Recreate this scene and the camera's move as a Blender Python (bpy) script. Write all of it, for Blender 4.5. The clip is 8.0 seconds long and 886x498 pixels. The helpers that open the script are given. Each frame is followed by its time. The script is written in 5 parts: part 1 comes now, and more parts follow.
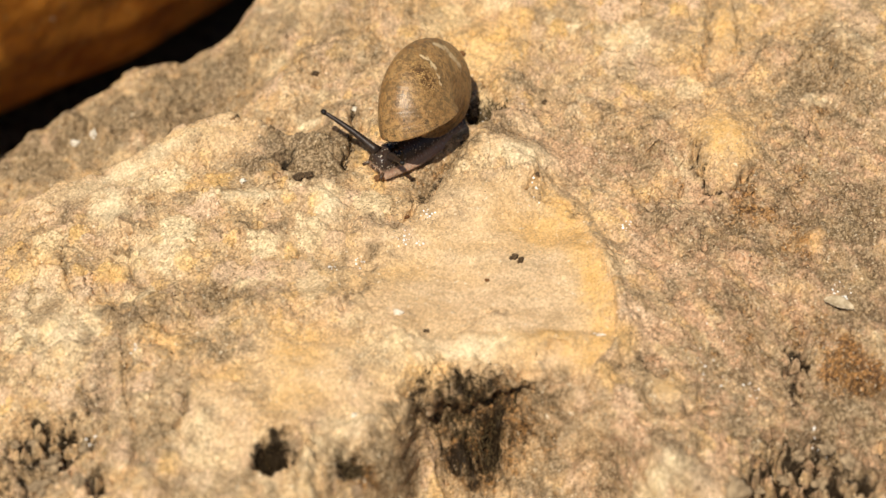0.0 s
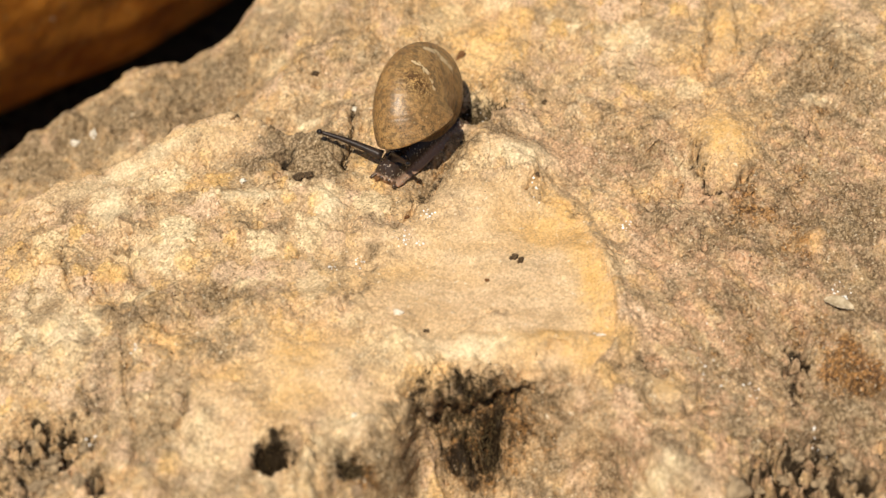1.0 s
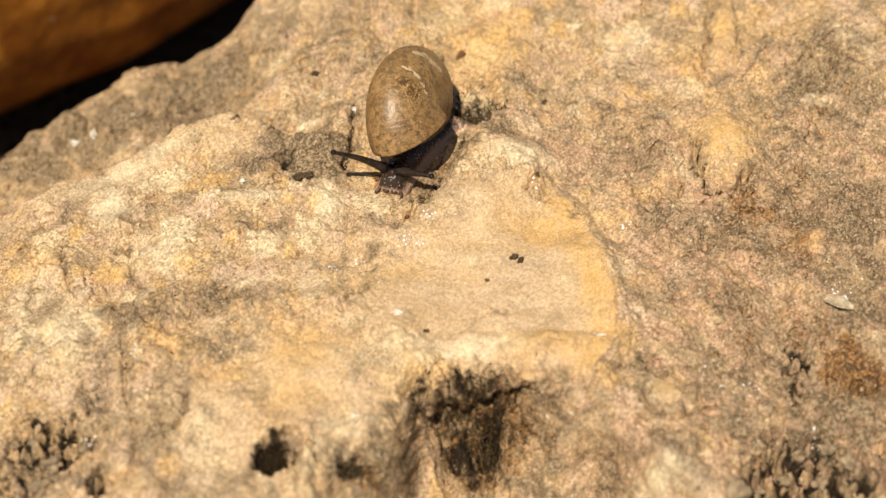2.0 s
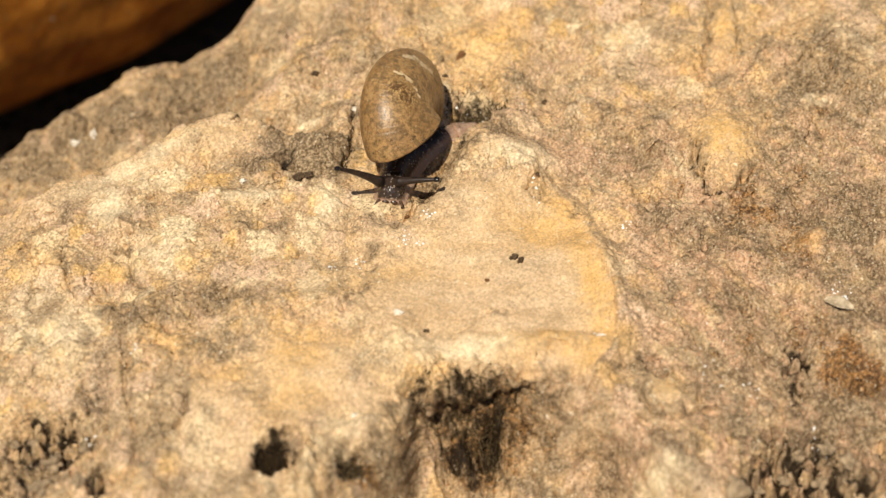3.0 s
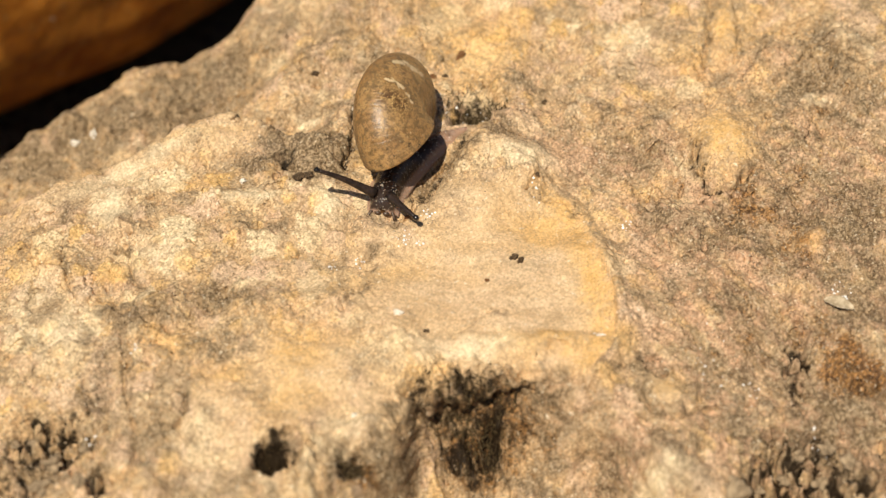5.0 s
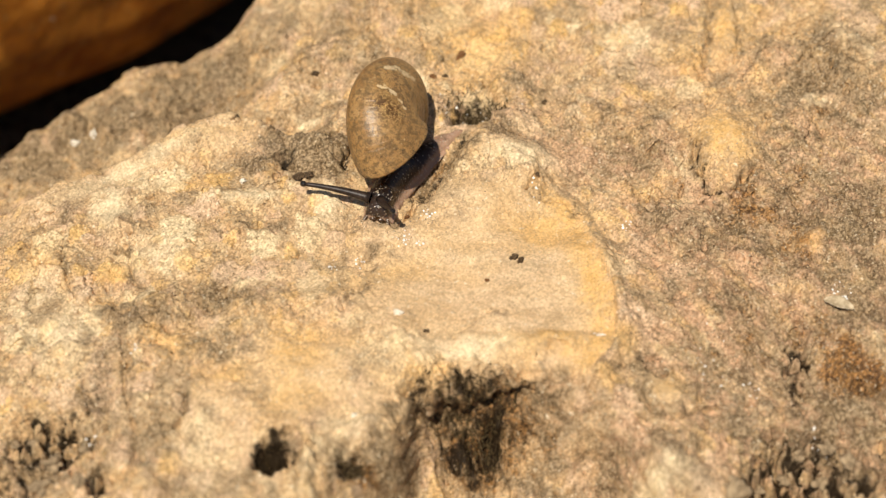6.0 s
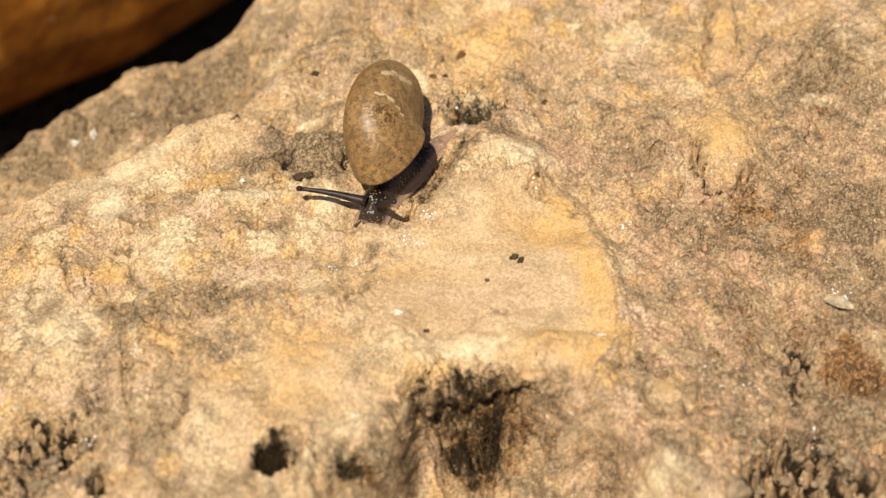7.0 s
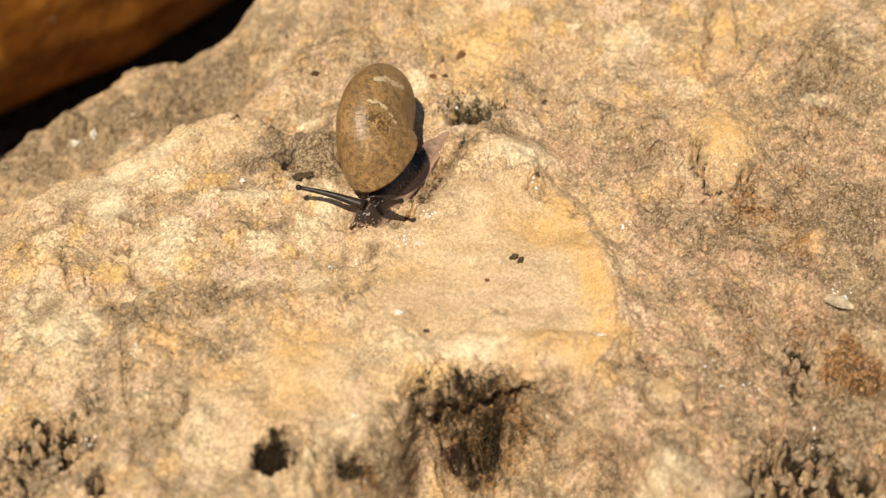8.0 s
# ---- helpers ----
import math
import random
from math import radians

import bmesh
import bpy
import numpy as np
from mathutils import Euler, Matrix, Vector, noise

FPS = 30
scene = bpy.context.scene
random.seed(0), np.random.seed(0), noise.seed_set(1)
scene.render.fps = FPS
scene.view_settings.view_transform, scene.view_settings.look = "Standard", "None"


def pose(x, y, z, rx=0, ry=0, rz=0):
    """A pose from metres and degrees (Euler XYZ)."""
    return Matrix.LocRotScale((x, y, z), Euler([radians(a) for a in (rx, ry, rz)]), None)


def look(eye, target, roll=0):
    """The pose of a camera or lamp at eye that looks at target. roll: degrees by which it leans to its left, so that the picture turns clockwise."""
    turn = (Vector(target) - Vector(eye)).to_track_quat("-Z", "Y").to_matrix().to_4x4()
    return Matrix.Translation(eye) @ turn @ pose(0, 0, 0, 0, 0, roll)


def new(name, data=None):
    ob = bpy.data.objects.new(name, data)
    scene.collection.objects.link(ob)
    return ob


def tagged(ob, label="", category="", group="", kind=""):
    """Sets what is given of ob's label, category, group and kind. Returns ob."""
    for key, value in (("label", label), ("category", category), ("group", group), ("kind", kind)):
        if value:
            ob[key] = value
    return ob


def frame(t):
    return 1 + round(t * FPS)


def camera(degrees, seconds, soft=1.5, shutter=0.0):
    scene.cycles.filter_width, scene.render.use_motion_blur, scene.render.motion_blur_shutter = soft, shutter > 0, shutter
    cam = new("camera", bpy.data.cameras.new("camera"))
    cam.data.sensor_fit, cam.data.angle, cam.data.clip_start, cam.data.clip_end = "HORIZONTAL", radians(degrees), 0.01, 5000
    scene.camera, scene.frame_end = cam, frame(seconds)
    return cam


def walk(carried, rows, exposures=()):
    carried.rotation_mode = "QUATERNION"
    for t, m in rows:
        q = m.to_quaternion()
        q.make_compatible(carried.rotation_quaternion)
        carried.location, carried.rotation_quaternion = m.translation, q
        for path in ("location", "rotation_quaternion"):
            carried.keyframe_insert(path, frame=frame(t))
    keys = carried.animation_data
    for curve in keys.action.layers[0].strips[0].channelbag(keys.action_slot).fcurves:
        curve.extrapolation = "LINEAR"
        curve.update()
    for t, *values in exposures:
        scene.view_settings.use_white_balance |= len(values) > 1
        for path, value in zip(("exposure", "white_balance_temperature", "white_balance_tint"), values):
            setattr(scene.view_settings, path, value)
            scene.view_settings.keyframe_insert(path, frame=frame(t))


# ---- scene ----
# ---- camera: stands still over the boulder ----
MM = 0.001
EYE = (0.0, -0.37689, 0.37689)
cam = camera(20.0, 8.0, soft=1.3)
cam.data.dof.use_dof, cam.data.dof.focus_distance, cam.data.dof.aperture_fstop = True, 0.540, 10.0
walk(cam, [(0.0, look(EYE, (0, 0, 0))), (8.0, look(EYE, (0, 0, 0)))], exposures=[(0.0, -0.09), (8.0, -0.09)])

# ---- daylight: a high sun from the front left ----
SUN_WAY = Vector((-0.22, -0.52, 1.0)).normalized()
sun_data = bpy.data.lights.new("sun", "SUN")
sun_data.energy, sun_data.angle, sun_data.color = 5.0, radians(0.55), (1.0, 0.92, 0.785)
sun = new("sun", sun_data)
sun.matrix_world = look(SUN_WAY * 3, (0, 0, 0))
world = bpy.data.worlds.new("sky")
scene.world = world
world.use_nodes = True
sky = world.node_tree.nodes.new("ShaderNodeTexSky")
sky.sky_type, sky.sun_disc = "NISHITA", False
sky.sun_elevation = math.asin(SUN_WAY.z)
sky.sun_rotation = math.atan2(SUN_WAY.x, SUN_WAY.y)
world.node_tree.links.new(sky.outputs[0], world.node_tree.nodes["Background"].inputs["Color"])
world.node_tree.nodes["Background"].inputs["Strength"].default_value = 0.052


# ---- materials ----
class Nodes:
    """Short hand for one node material."""

    def __init__(self, name, rough=0.8, spec=0.3):
        self.mat = bpy.data.materials.new(name)
        self.mat.use_nodes = True
        self.tree = self.mat.node_tree
        self.shader = self.tree.nodes["Principled BSDF"]
        self.put("Roughness", rough)
        self.put("Specular IOR Level", spec)
        big = self.tree.nodes.new("ShaderNodeVectorMath")
        big.operation = "SCALE"
        big.inputs["Scale"].default_value = 1000.0
        self.wire(self.tree.nodes.new("ShaderNodeTexCoord").outputs["Object"], big.inputs[0])
        self.where = big.outputs[0]

    def wire(self, a, socket):
        if isinstance(a, bpy.types.NodeSocket):
            self.tree.links.new(a, socket)
        else:
            socket.default_value = a

    def put(self, name, a):
        socket = self.shader.inputs[name]
        self.wire((*a, 1.0) if isinstance(a, tuple) and socket.type == "RGBA" else a, socket)

    def noise(self, size, detail=4.0, rough=0.6, stretch=None, warp=0.0):
        """Noise with features of about that many millimetres."""
        n = self.tree.nodes.new("ShaderNodeTexNoise")
        n.inputs["Scale"].default_value, n.inputs["Detail"].default_value = 1.0 / size, detail
        n.inputs["Roughness"].default_value, n.inputs["Distortion"].default_value = rough, warp
        spot = self.where
        if stretch:
            m = self.tree.nodes.new("ShaderNodeMapping")
            m.inputs["Rotation"].default_value, m.inputs["Scale"].default_value = stretch
            self.wire(spot, m.inputs["Vector"])
            spot = m.outputs[0]
        self.wire(spot, n.inputs["Vector"])
        return n.outputs[0]

    def streak(self, size, angle, long, detail=4.0, rough=0.65):
        """Noise drawn out along one direction of the plan."""
        m = self.tree.nodes.new("ShaderNodeMapping")
        m.vector_type = "TEXTURE"
        m.inputs["Rotation"].default_value, m.inputs["Scale"].default_value = (0, 0, radians(angle)), (long, 1.0, 1.0)
        self.wire(self.where, m.inputs["Vector"])
        n = self.tree.nodes.new("ShaderNodeTexNoise")
        n.inputs["Scale"].default_value, n.inputs["Detail"].default_value, n.inputs["Roughness"].default_value = 1.0 / size, detail, rough
        self.wire(m.outputs[0], n.inputs["Vector"])
        return n.outputs[0]

    def cell(self, size, what="Distance", feature="F1"):
        n = self.tree.nodes.new("ShaderNodeTexVoronoi")
        n.feature = feature
        n.inputs["Scale"].default_value = 1.0 / size
        self.wire(self.where, n.inputs["Vector"])
        return n.outputs[what]

    def ramp(self, a, low, high):
        """0 below low, 1 above high."""
        n = self.tree.nodes.new("ShaderNodeMapRange")
        n.interpolation_type = "SMOOTHSTEP"
        n.inputs["From Min"].default_value, n.inputs["From Max"].default_value = low, high
        self.wire(a, n.inputs["Value"])
        return n.outputs[0]

    def sum(self, op, a, b):
        n = self.tree.nodes.new("ShaderNodeMath")
        n.operation = op
        self.wire(a, n.inputs[0])
        self.wire(b, n.inputs[1])
        return n.outputs[0]

    def mix(self, much, a, b, how="MIX"):
        n = self.tree.nodes.new("ShaderNodeMix")
        n.data_type, n.blend_type = "RGBA", how
        self.wire(much, n.inputs[0])
        for value, i in ((a, 6), (b, 7)):
            self.wire((*value, 1.0) if isinstance(value, tuple) else value, n.inputs[i])
        return n.outputs[2]

    def attribute(self, name):
        n = self.tree.nodes.new("ShaderNodeAttribute")
        n.attribute_name = name
        return n.outputs["Fac"]

    def bump(self, a, depth, strength=1.0):
        """Fine relief, so many millimetres deep."""
        n = self.tree.nodes.new("ShaderNodeBump")
        n.inputs["Distance"].default_value, n.inputs["Strength"].default_value = depth * MM, strength
        self.wire(a, n.inputs["Height"])
        if self.shader.inputs["Normal"].is_linked:
            self.wire(self.shader.inputs["Normal"].links[0].from_socket, n.inputs["Normal"])
        self.wire(n.outputs[0], self.shader.inputs["Normal"])


def rock_material():
    n = Nodes("limestone", 0.75, 0.14)
    big, mid, fine = n.noise(16, 3, 0.55, None, 0.6), n.noise(3.2, 6, 0.68, None, 0.4), n.sum("ADD", n.sum("MULTIPLY", n.cell(0.5, "Color"), 0.45), n.sum("MULTIPLY", n.noise(0.9, 4, 0.75), 0.55))
    slick = n.attribute("slick")
    smoothed = n.sum("MAXIMUM", slick, n.sum("MAXIMUM", n.sum("MULTIPLY", n.attribute("pale"), 0.8), n.sum("MULTIPLY", n.attribute("warm"), 0.6)))
    coarse = n.sum("SUBTRACT", 1.0, n.sum("MULTIPLY", smoothed, 0.62))
    c = n.mix(n.ramp(big, 0.35, 0.65), (0.60, 0.385, 0.19), (0.52, 0.345, 0.19))
    c = n.mix(n.ramp(mid, 0.42, 0.64), c, (0.70, 0.50, 0.28))
    c = n.mix(n.sum("MULTIPLY", n.ramp(n.noise(8.0, 5, 0.6, None, 0.5), 0.52, 0.62), 0.5), c, (0.64, 0.435, 0.30))
    # yellow, rosy and white calcite nodules
    tone = n.attribute("tone")
    lime = n.mix(n.ramp(tone, 0.45, 0.6), (0.76, 0.48, 0.19), (0.70, 0.485, 0.315))
    lime = n.mix(n.ramp(tone, 0.78, 0.9), lime, (0.81, 0.63, 0.385))
    c = n.mix(n.ramp(n.sum("ADD", n.attribute("nodule"), n.sum("MULTIPLY", n.sum("SUBTRACT", mid, 0.5), 1.6)), 0.25, 1.1), c, lime)
    # slanting grain of the flank
    flank = n.attribute("flank")
    c = n.mix(n.sum("MULTIPLY", flank, n.ramp(n.streak(3.5, -48, 3.5, 4.0, 0.6), 0.42, 0.58)), c, (0.58, 0.365, 0.22))
    c = n.mix(n.sum("MULTIPLY", n.sum("MULTIPLY", flank, 0.75), n.ramp(n.streak(1.1, -48, 4, 4.0, 0.75), 0.55, 0.66)), c, n.mix(n.ramp(fine, 0.42, 0.58), (0.11, 0.07, 0.038), (0.36, 0.25, 0.15)))
    clean = n.mix(n.ramp(n.noise(5, 4, 0.6, ((0, 0, 0.35), (0.35, 1.0, 1.0)), 0.4), 0.35, 0.65), (0.67, 0.45, 0.235), (0.78, 0.56, 0.335))
    c = n.mix(n.sum("MULTIPLY", slick, 0.85), c, clean)
    c = n.mix(n.sum("MULTIPLY", n.attribute("pink"), 0.65), c, n.mix(slick, (0.60, 0.365, 0.215), (0.69, 0.475, 0.31)))
    c = n.mix(n.sum("MULTIPLY", n.attribute("warm"), n.ramp(mid, 0.2, 0.55)), c, (0.74, 0.44, 0.155))
    c = n.mix(n.sum("MULTIPLY", n.attribute("pale"), n.ramp(mid, 0.25, 0.55)), c, (0.86, 0.70, 0.45))
    # dust, lichen and some painted slope shade lie in broken patches with soft borders
    blotch = n.sum("MULTIPLY", n.sum("SUBTRACT", n.noise(6.3, 5, 0.62, ((0.5, 0.3, 0.7), (1.0, 1.0, 1.0)), 1.1), 0.5), 2.6)
    patch = n.ramp(n.sum("ADD", n.attribute("grey"), n.sum("ADD", n.sum("ADD", blotch, n.sum("MULTIPLY", n.sum("SUBTRACT", mid, 0.5), 1.0)), n.sum("MULTIPLY", n.sum("SUBTRACT", fine, 0.5), 0.4))), 0.18, 0.95)
    c = n.mix(n.sum("MULTIPLY", patch, 0.85), c, n.mix(n.ramp(fine, 0.42, 0.58), (0.105, 0.071, 0.038), (0.31, 0.22, 0.127)))
    film = n.ramp(n.sum("ADD", n.noise(10, 5, 0.6, ((0.4, 0.6, 0.4), (1.0, 1.0, 1.0)), 0.9), n.sum("MULTIPLY", n.sum("SUBTRACT", fine, 0.5), 0.55)), 0.48, 0.62)
    film = n.sum("MULTIPLY", film, n.sum("SUBTRACT", 1.0, n.sum("MULTIPLY", n.attribute("nodule"), 0.8)))
    c = n.mix(n.sum("MULTIPLY", n.sum("MULTIPLY", film, 0.85), coarse), c, n.mix(n.ramp(fine, 0.42, 0.58), (0.19, 0.135, 0.078), (0.40, 0.29, 0.172)))
    gritty = n.sum("MULTIPLY", n.ramp(n.noise(1.5, 5, 0.75), 0.57, 0.65), n.ramp(n.noise(12, 3, 0.6), 0.38, 0.56))
    c = n.mix(n.sum("MULTIPLY", n.sum("MULTIPLY", gritty, 0.75), coarse), c, (0.17, 0.135, 0.08))
    rust = n.ramp(n.sum("ADD", n.attribute("rust"), n.sum("MULTIPLY", n.sum("SUBTRACT", mid, 0.5), 2.2)), 0.35, 0.9)
    c = n.mix(n.sum("MULTIPLY", rust, 0.8), c, n.mix(n.ramp(fine, 0.43, 0.57), (0.08, 0.033, 0.009), (0.38, 0.18, 0.05)))
    # moss, and the shade of holes and gaps put into the colour
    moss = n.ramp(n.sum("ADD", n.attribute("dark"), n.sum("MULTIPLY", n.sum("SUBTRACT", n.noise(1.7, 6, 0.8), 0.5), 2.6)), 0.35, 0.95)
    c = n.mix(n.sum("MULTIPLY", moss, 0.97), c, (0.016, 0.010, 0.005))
    # mineral specks, dark and light
    speck = n.sum("MULTIPLY", n.ramp(n.cell(0.85), 0.27, 0.12), n.ramp(n.noise(5, 2), 0.42, 0.56))
    c = n.mix(n.sum("MULTIPLY", n.sum("MULTIPLY", speck, 0.85), coarse), c, (0.15, 0.095, 0.05))
    c = n.mix(n.sum("MULTIPLY", n.ramp(n.noise(1.0, 3, 0.7), 0.62, 0.70), n.sum("MULTIPLY", n.sum("SUBTRACT", 1.0, moss), 0.6)), c, (0.88, 0.77, 0.57))
    grain = n.mix(n.ramp(n.cell(0.42, "Color"), 0.1, 0.9), (0.64, 0.61, 0.56), (1.18, 1.18, 1.17))
    c = n.mix(n.sum("ADD", 0.25, n.sum("MULTIPLY", coarse, 0.75)), c, n.mix(1.0, c, grain, "MULTIPLY"))
    n.put("Base Color", c)
    n.put("Roughness", n.ramp(n.noise(0.8, 2), 1.0, 0.1))
    n.bump(n.sum("MULTIPLY", n.noise(1.6, 5, 0.7), coarse), 0.26)
    n.bump(n.noise(0.55, 3, 0.7), 0.18)
    return n.mat


def brown_stone_material():
    n = Nodes("brown_stone", 0.6, 0.2)
    c = n.mix(n.ramp(n.noise(20, 5, 0.65, None, 0.6), 0.40, 0.60), (0.34, 0.108, 0.009), (0.56, 0.215, 0.028))
    c = n.mix(n.sum("MULTIPLY", n.ramp(n.noise(7, 5, 0.6), 0.46, 0.66), 0.55), c, (0.14, 0.04, 0.006))
    c = n.mix(n.sum("MULTIPLY", n.ramp(n.noise(4, 4, 0.7, ((0, 0, 0.9), (1.0, 0.25, 1.0))), 0.56, 0.66), 0.6), c, (0.36, 0.17, 0.045))
    c = n.mix(n.ramp(n.noise(9, 2, 0.4), 0.70, 0.74), c, (0.62, 0.50, 0.36))
    n.put("Base Color", c)
    n.bump(n.noise(4, 5, 0.6), 0.5)
    return n.mat


def soil_material():
    n = Nodes("soil", 0.95, 0.1)
    c = n.mix(n.ramp(n.noise(20, 6, 0.7), 0.35, 0.65), (0.012, 0.008, 0.005), (0.035, 0.025, 0.016))
    n.put("Base Color", n.mix(n.ramp(n.cell(4), 0.15, 0.5), c, (0.08, 0.06, 0.04)))
    n.bump(n.noise(6, 6, 0.7), 3)
    return n.mat


def shell_material():
    n = Nodes("horny_shell", 0.34, 0.45)
    c = n.mix(n.ramp(n.noise(5, 4, 0.6, None, 0.5), 0.35, 0.7), (0.30, 0.158, 0.051), (0.47, 0.272, 0.100))
    c = n.mix(n.sum("MULTIPLY", n.ramp(n.noise(1.7, 6, 0.82, None, 0.5), 0.47, 0.56), 0.75), c, (0.10, 0.058, 0.022))
    c = n.mix(n.sum("MULTIPLY", n.attribute("growth"), 0.22), c, (0.36, 0.25, 0.12))
    c = n.mix(n.sum("MULTIPLY", n.attribute("worn"), n.ramp(n.noise(1.2, 4, 0.8), 0.4, 0.52)), c, (0.10, 0.045, 0.012))
    thread = n.sum("ABSOLUTE", n.sum("SUBTRACT", n.noise(1.5, 4, 0.6, None, 1.0), 0.5), 0.0)
    c = n.mix(n.sum("MULTIPLY", n.ramp(thread, 0.03, 0.008), n.sum("MULTIPLY", n.attribute("worn"), 1.0)), c, (0.66, 0.42, 0.16))
    c = n.mix(n.ramp(n.sum("ADD", n.attribute("scar"), n.sum("MULTIPLY", n.sum("SUBTRACT", n.noise(1.1, 4, 0.7), 0.5), 2.6)), 0.45, 0.6), c, (0.62, 0.46, 0.26))
    c = n.mix(n.sum("MULTIPLY", n.ramp(n.noise(0.8, 4, 0.8), 0.53, 0.60), 0.5), c, (0.085, 0.048, 0.02))
    dirt = n.ramp(n.noise(1.0, 3, 0.75), 0.58, 0.66)
    c = n.mix(n.sum("MULTIPLY", dirt, n.sum("ADD", 0.35, n.attribute("mouth"))), c, (0.07, 0.04, 0.018))
    c = n.mix(n.sum("MULTIPLY", n.ramp(n.cell(1.3), 0.16, 0.08), 0.55), c, (0.50, 0.36, 0.19))
    n.put("Base Color", c)
    n.put("Roughness", n.sum("ADD", n.sum("MULTIPLY", n.noise(1.5, 4), 0.35), 0.2))
    n.put("Subsurface Weight", 0.12)
    n.put("Subsurface Radius", (1.0, 0.6, 0.3))
    n.put("Subsurface Scale", 0.0012)
    n.bump(n.attribute("growth"), 0.06)
    n.bump(n.noise(0.5, 4, 0.7), 0.07)
    return n.mat


def skin_material(name, low, high, split=(0.6, 1.9)):
    """Wet skin, darker on the back than along the sole's fringe, with raised pale granules."""
    n = Nodes(name, 0.27, 0.45)
    z = n.tree.nodes.new("ShaderNodeSeparateXYZ")
    n.wire(n.where, z.inputs[0])
    up = n.sum("ADD", z.outputs[2], n.sum("MULTIPLY", n.sum("SUBTRACT", n.noise(1.2, 3), 0.5), 1.5))
    c = n.mix(n.ramp(up, *split), low, high)
    dots = n.ramp(n.cell(0.72), 0.34, 0.2)
    c = n.mix(n.sum("MULTIPLY", dots, n.sum("MULTIPLY", n.ramp(n.noise(1.6, 2), 0.42, 0.55), 0.75)), c, (0.46, 0.37, 0.27))
    n.put("Base Color", c)
    n.put("Subsurface Weight", 0.15)
    n.put("Subsurface Radius", (1.0, 0.5, 0.25))
    n.put("Subsurface Scale", 0.0008)
    n.bump(n.cell(0.72), -0.16)
    n.bump(n.noise(0.3, 3), 0.04)
    return n.mat


def plain_material(name, dark, light, size, rough=0.8, deep=0.15, spec=0.3):
    n = Nodes(name, rough, spec)
    n.put("Base Color", n.mix(n.ramp(n.noise(size, 5, 0.7), 0.35, 0.65), dark, light))
    n.bump(n.noise(size * 0.6, 5, 0.7), deep)
    return n.mat


LIMESTONE, BROWN, SOIL, SHELL = rock_material(), brown_stone_material(), soil_material(), shell_material()
SKIN = skin_material("foot_skin", (0.40, 0.25, 0.165), (0.045, 0.028, 0.02), (0.9, 2.3))
HEAD_SKIN = skin_material("head_skin", (0.19, 0.08, 0.024), (0.016, 0.009, 0.006), (0.8, 2.3))
TENTACLE = plain_material("tentacle_skin", (0.014, 0.009, 0.007), (0.045, 0.028, 0.020), 0.8, 0.4, 0.05, 0.3)
FEELER = plain_material("feeler_skin", (0.04, 0.022, 0.012), (0.10, 0.055, 0.028), 0.8, 0.25, 0.05, 0.6)
EYE_SKIN = plain_material("eye_skin", (0.008, 0.006, 0.005), (0.02, 0.014, 0.01), 0.5, 0.15, 0.02, 0.6)
CLOD = plain_material("dirt_clod", (0.045, 0.028, 0.014), (0.15, 0.095, 0.05), 0.9, 0.9, 0.3)
CRUMB = plain_material("rust_crumb", (0.12, 0.05, 0.018), (0.26, 0.13, 0.05), 0.9, 0.85, 0.25)
FIBRE = plain_material("root_fibre", (0.18, 0.115, 0.055), (0.34, 0.225, 0.115), 2.0, 0.8, 0.05)
LEAF = plain_material("dry_leaf", (0.36, 0.27, 0.16), (0.60, 0.48, 0.32), 1.5, 0.6, 0.05)
CALCITE = plain_material("calcite", (0.70, 0.62, 0.48), (0.86, 0.80, 0.68), 0.8, 0.35, 0.1, 0.5)
PEBBLE = plain_material("pebble", (0.20, 0.14, 0.08), (0.44, 0.32, 0.19), 1.8, 0.85, 0.25)
MOSS = plain_material("dry_moss", (0.035, 0.024, 0.011), (0.11, 0.075, 0.035), 0.8, 0.9, 0.05, 0.1)
GRAIN = plain_material("loose_grain", (0.20, 0.14, 0.085), (0.55, 0.42, 0.27), 1.6, 0.85, 0.1)


def mica_material():
    n = Nodes("mica", 0.3, 1.0)
    n.put("Base Color", (0.85, 0.82, 0.76))
    n.put("Metallic", 0.0)
    return n.mat


MICA = mica_material()


# ---- building helpers ----
def part(name, bm, material, parent=None, label="", shade=True):
    """Links a bmesh as one mesh object, under a thing or a part."""
    mesh = bpy.data.meshes.new(name)
    bm.to_mesh(mesh)
    bm.free()
    mesh.materials.append(material)
    if shade:
        mesh.polygons.foreach_set("use_smooth", [True] * len(mesh.polygons))
    ob = new(name, mesh)
    ob.parent = parent
    return tagged(ob, label)


def sheet_mesh(name, points, rows, cols, close=False):
    """A mesh from a grid of points, rows by cols; close joins the last column to the first."""
    idx = np.arange(rows * cols).reshape(rows, cols)
    nxt = np.roll(idx, -1, axis=1) if close else idx[:, 1:]
    cur = idx if close else idx[:, :-1]
    quads = np.stack([cur[:-1], nxt[:-1], nxt[1:], cur[1:]], axis=-1).reshape(-1, 4)
    mesh = bpy.data.meshes.new(name)
    mesh.vertices.add(rows * cols)
    mesh.vertices.foreach_set("co", np.ascontiguousarray(points, dtype=np.float32).ravel())
    mesh.loops.add(quads.size)
    mesh.loops.foreach_set("vertex_index", quads.ravel().astype(np.int32))
    mesh.polygons.add(len(quads))
    mesh.polygons.foreach_set("loop_start", np.arange(0, quads.size, 4, dtype=np.int32))
    mesh.polygons.foreach_set("use_smooth", np.ones(len(quads), dtype=bool))
    mesh.update(calc_edges=True)
    return mesh


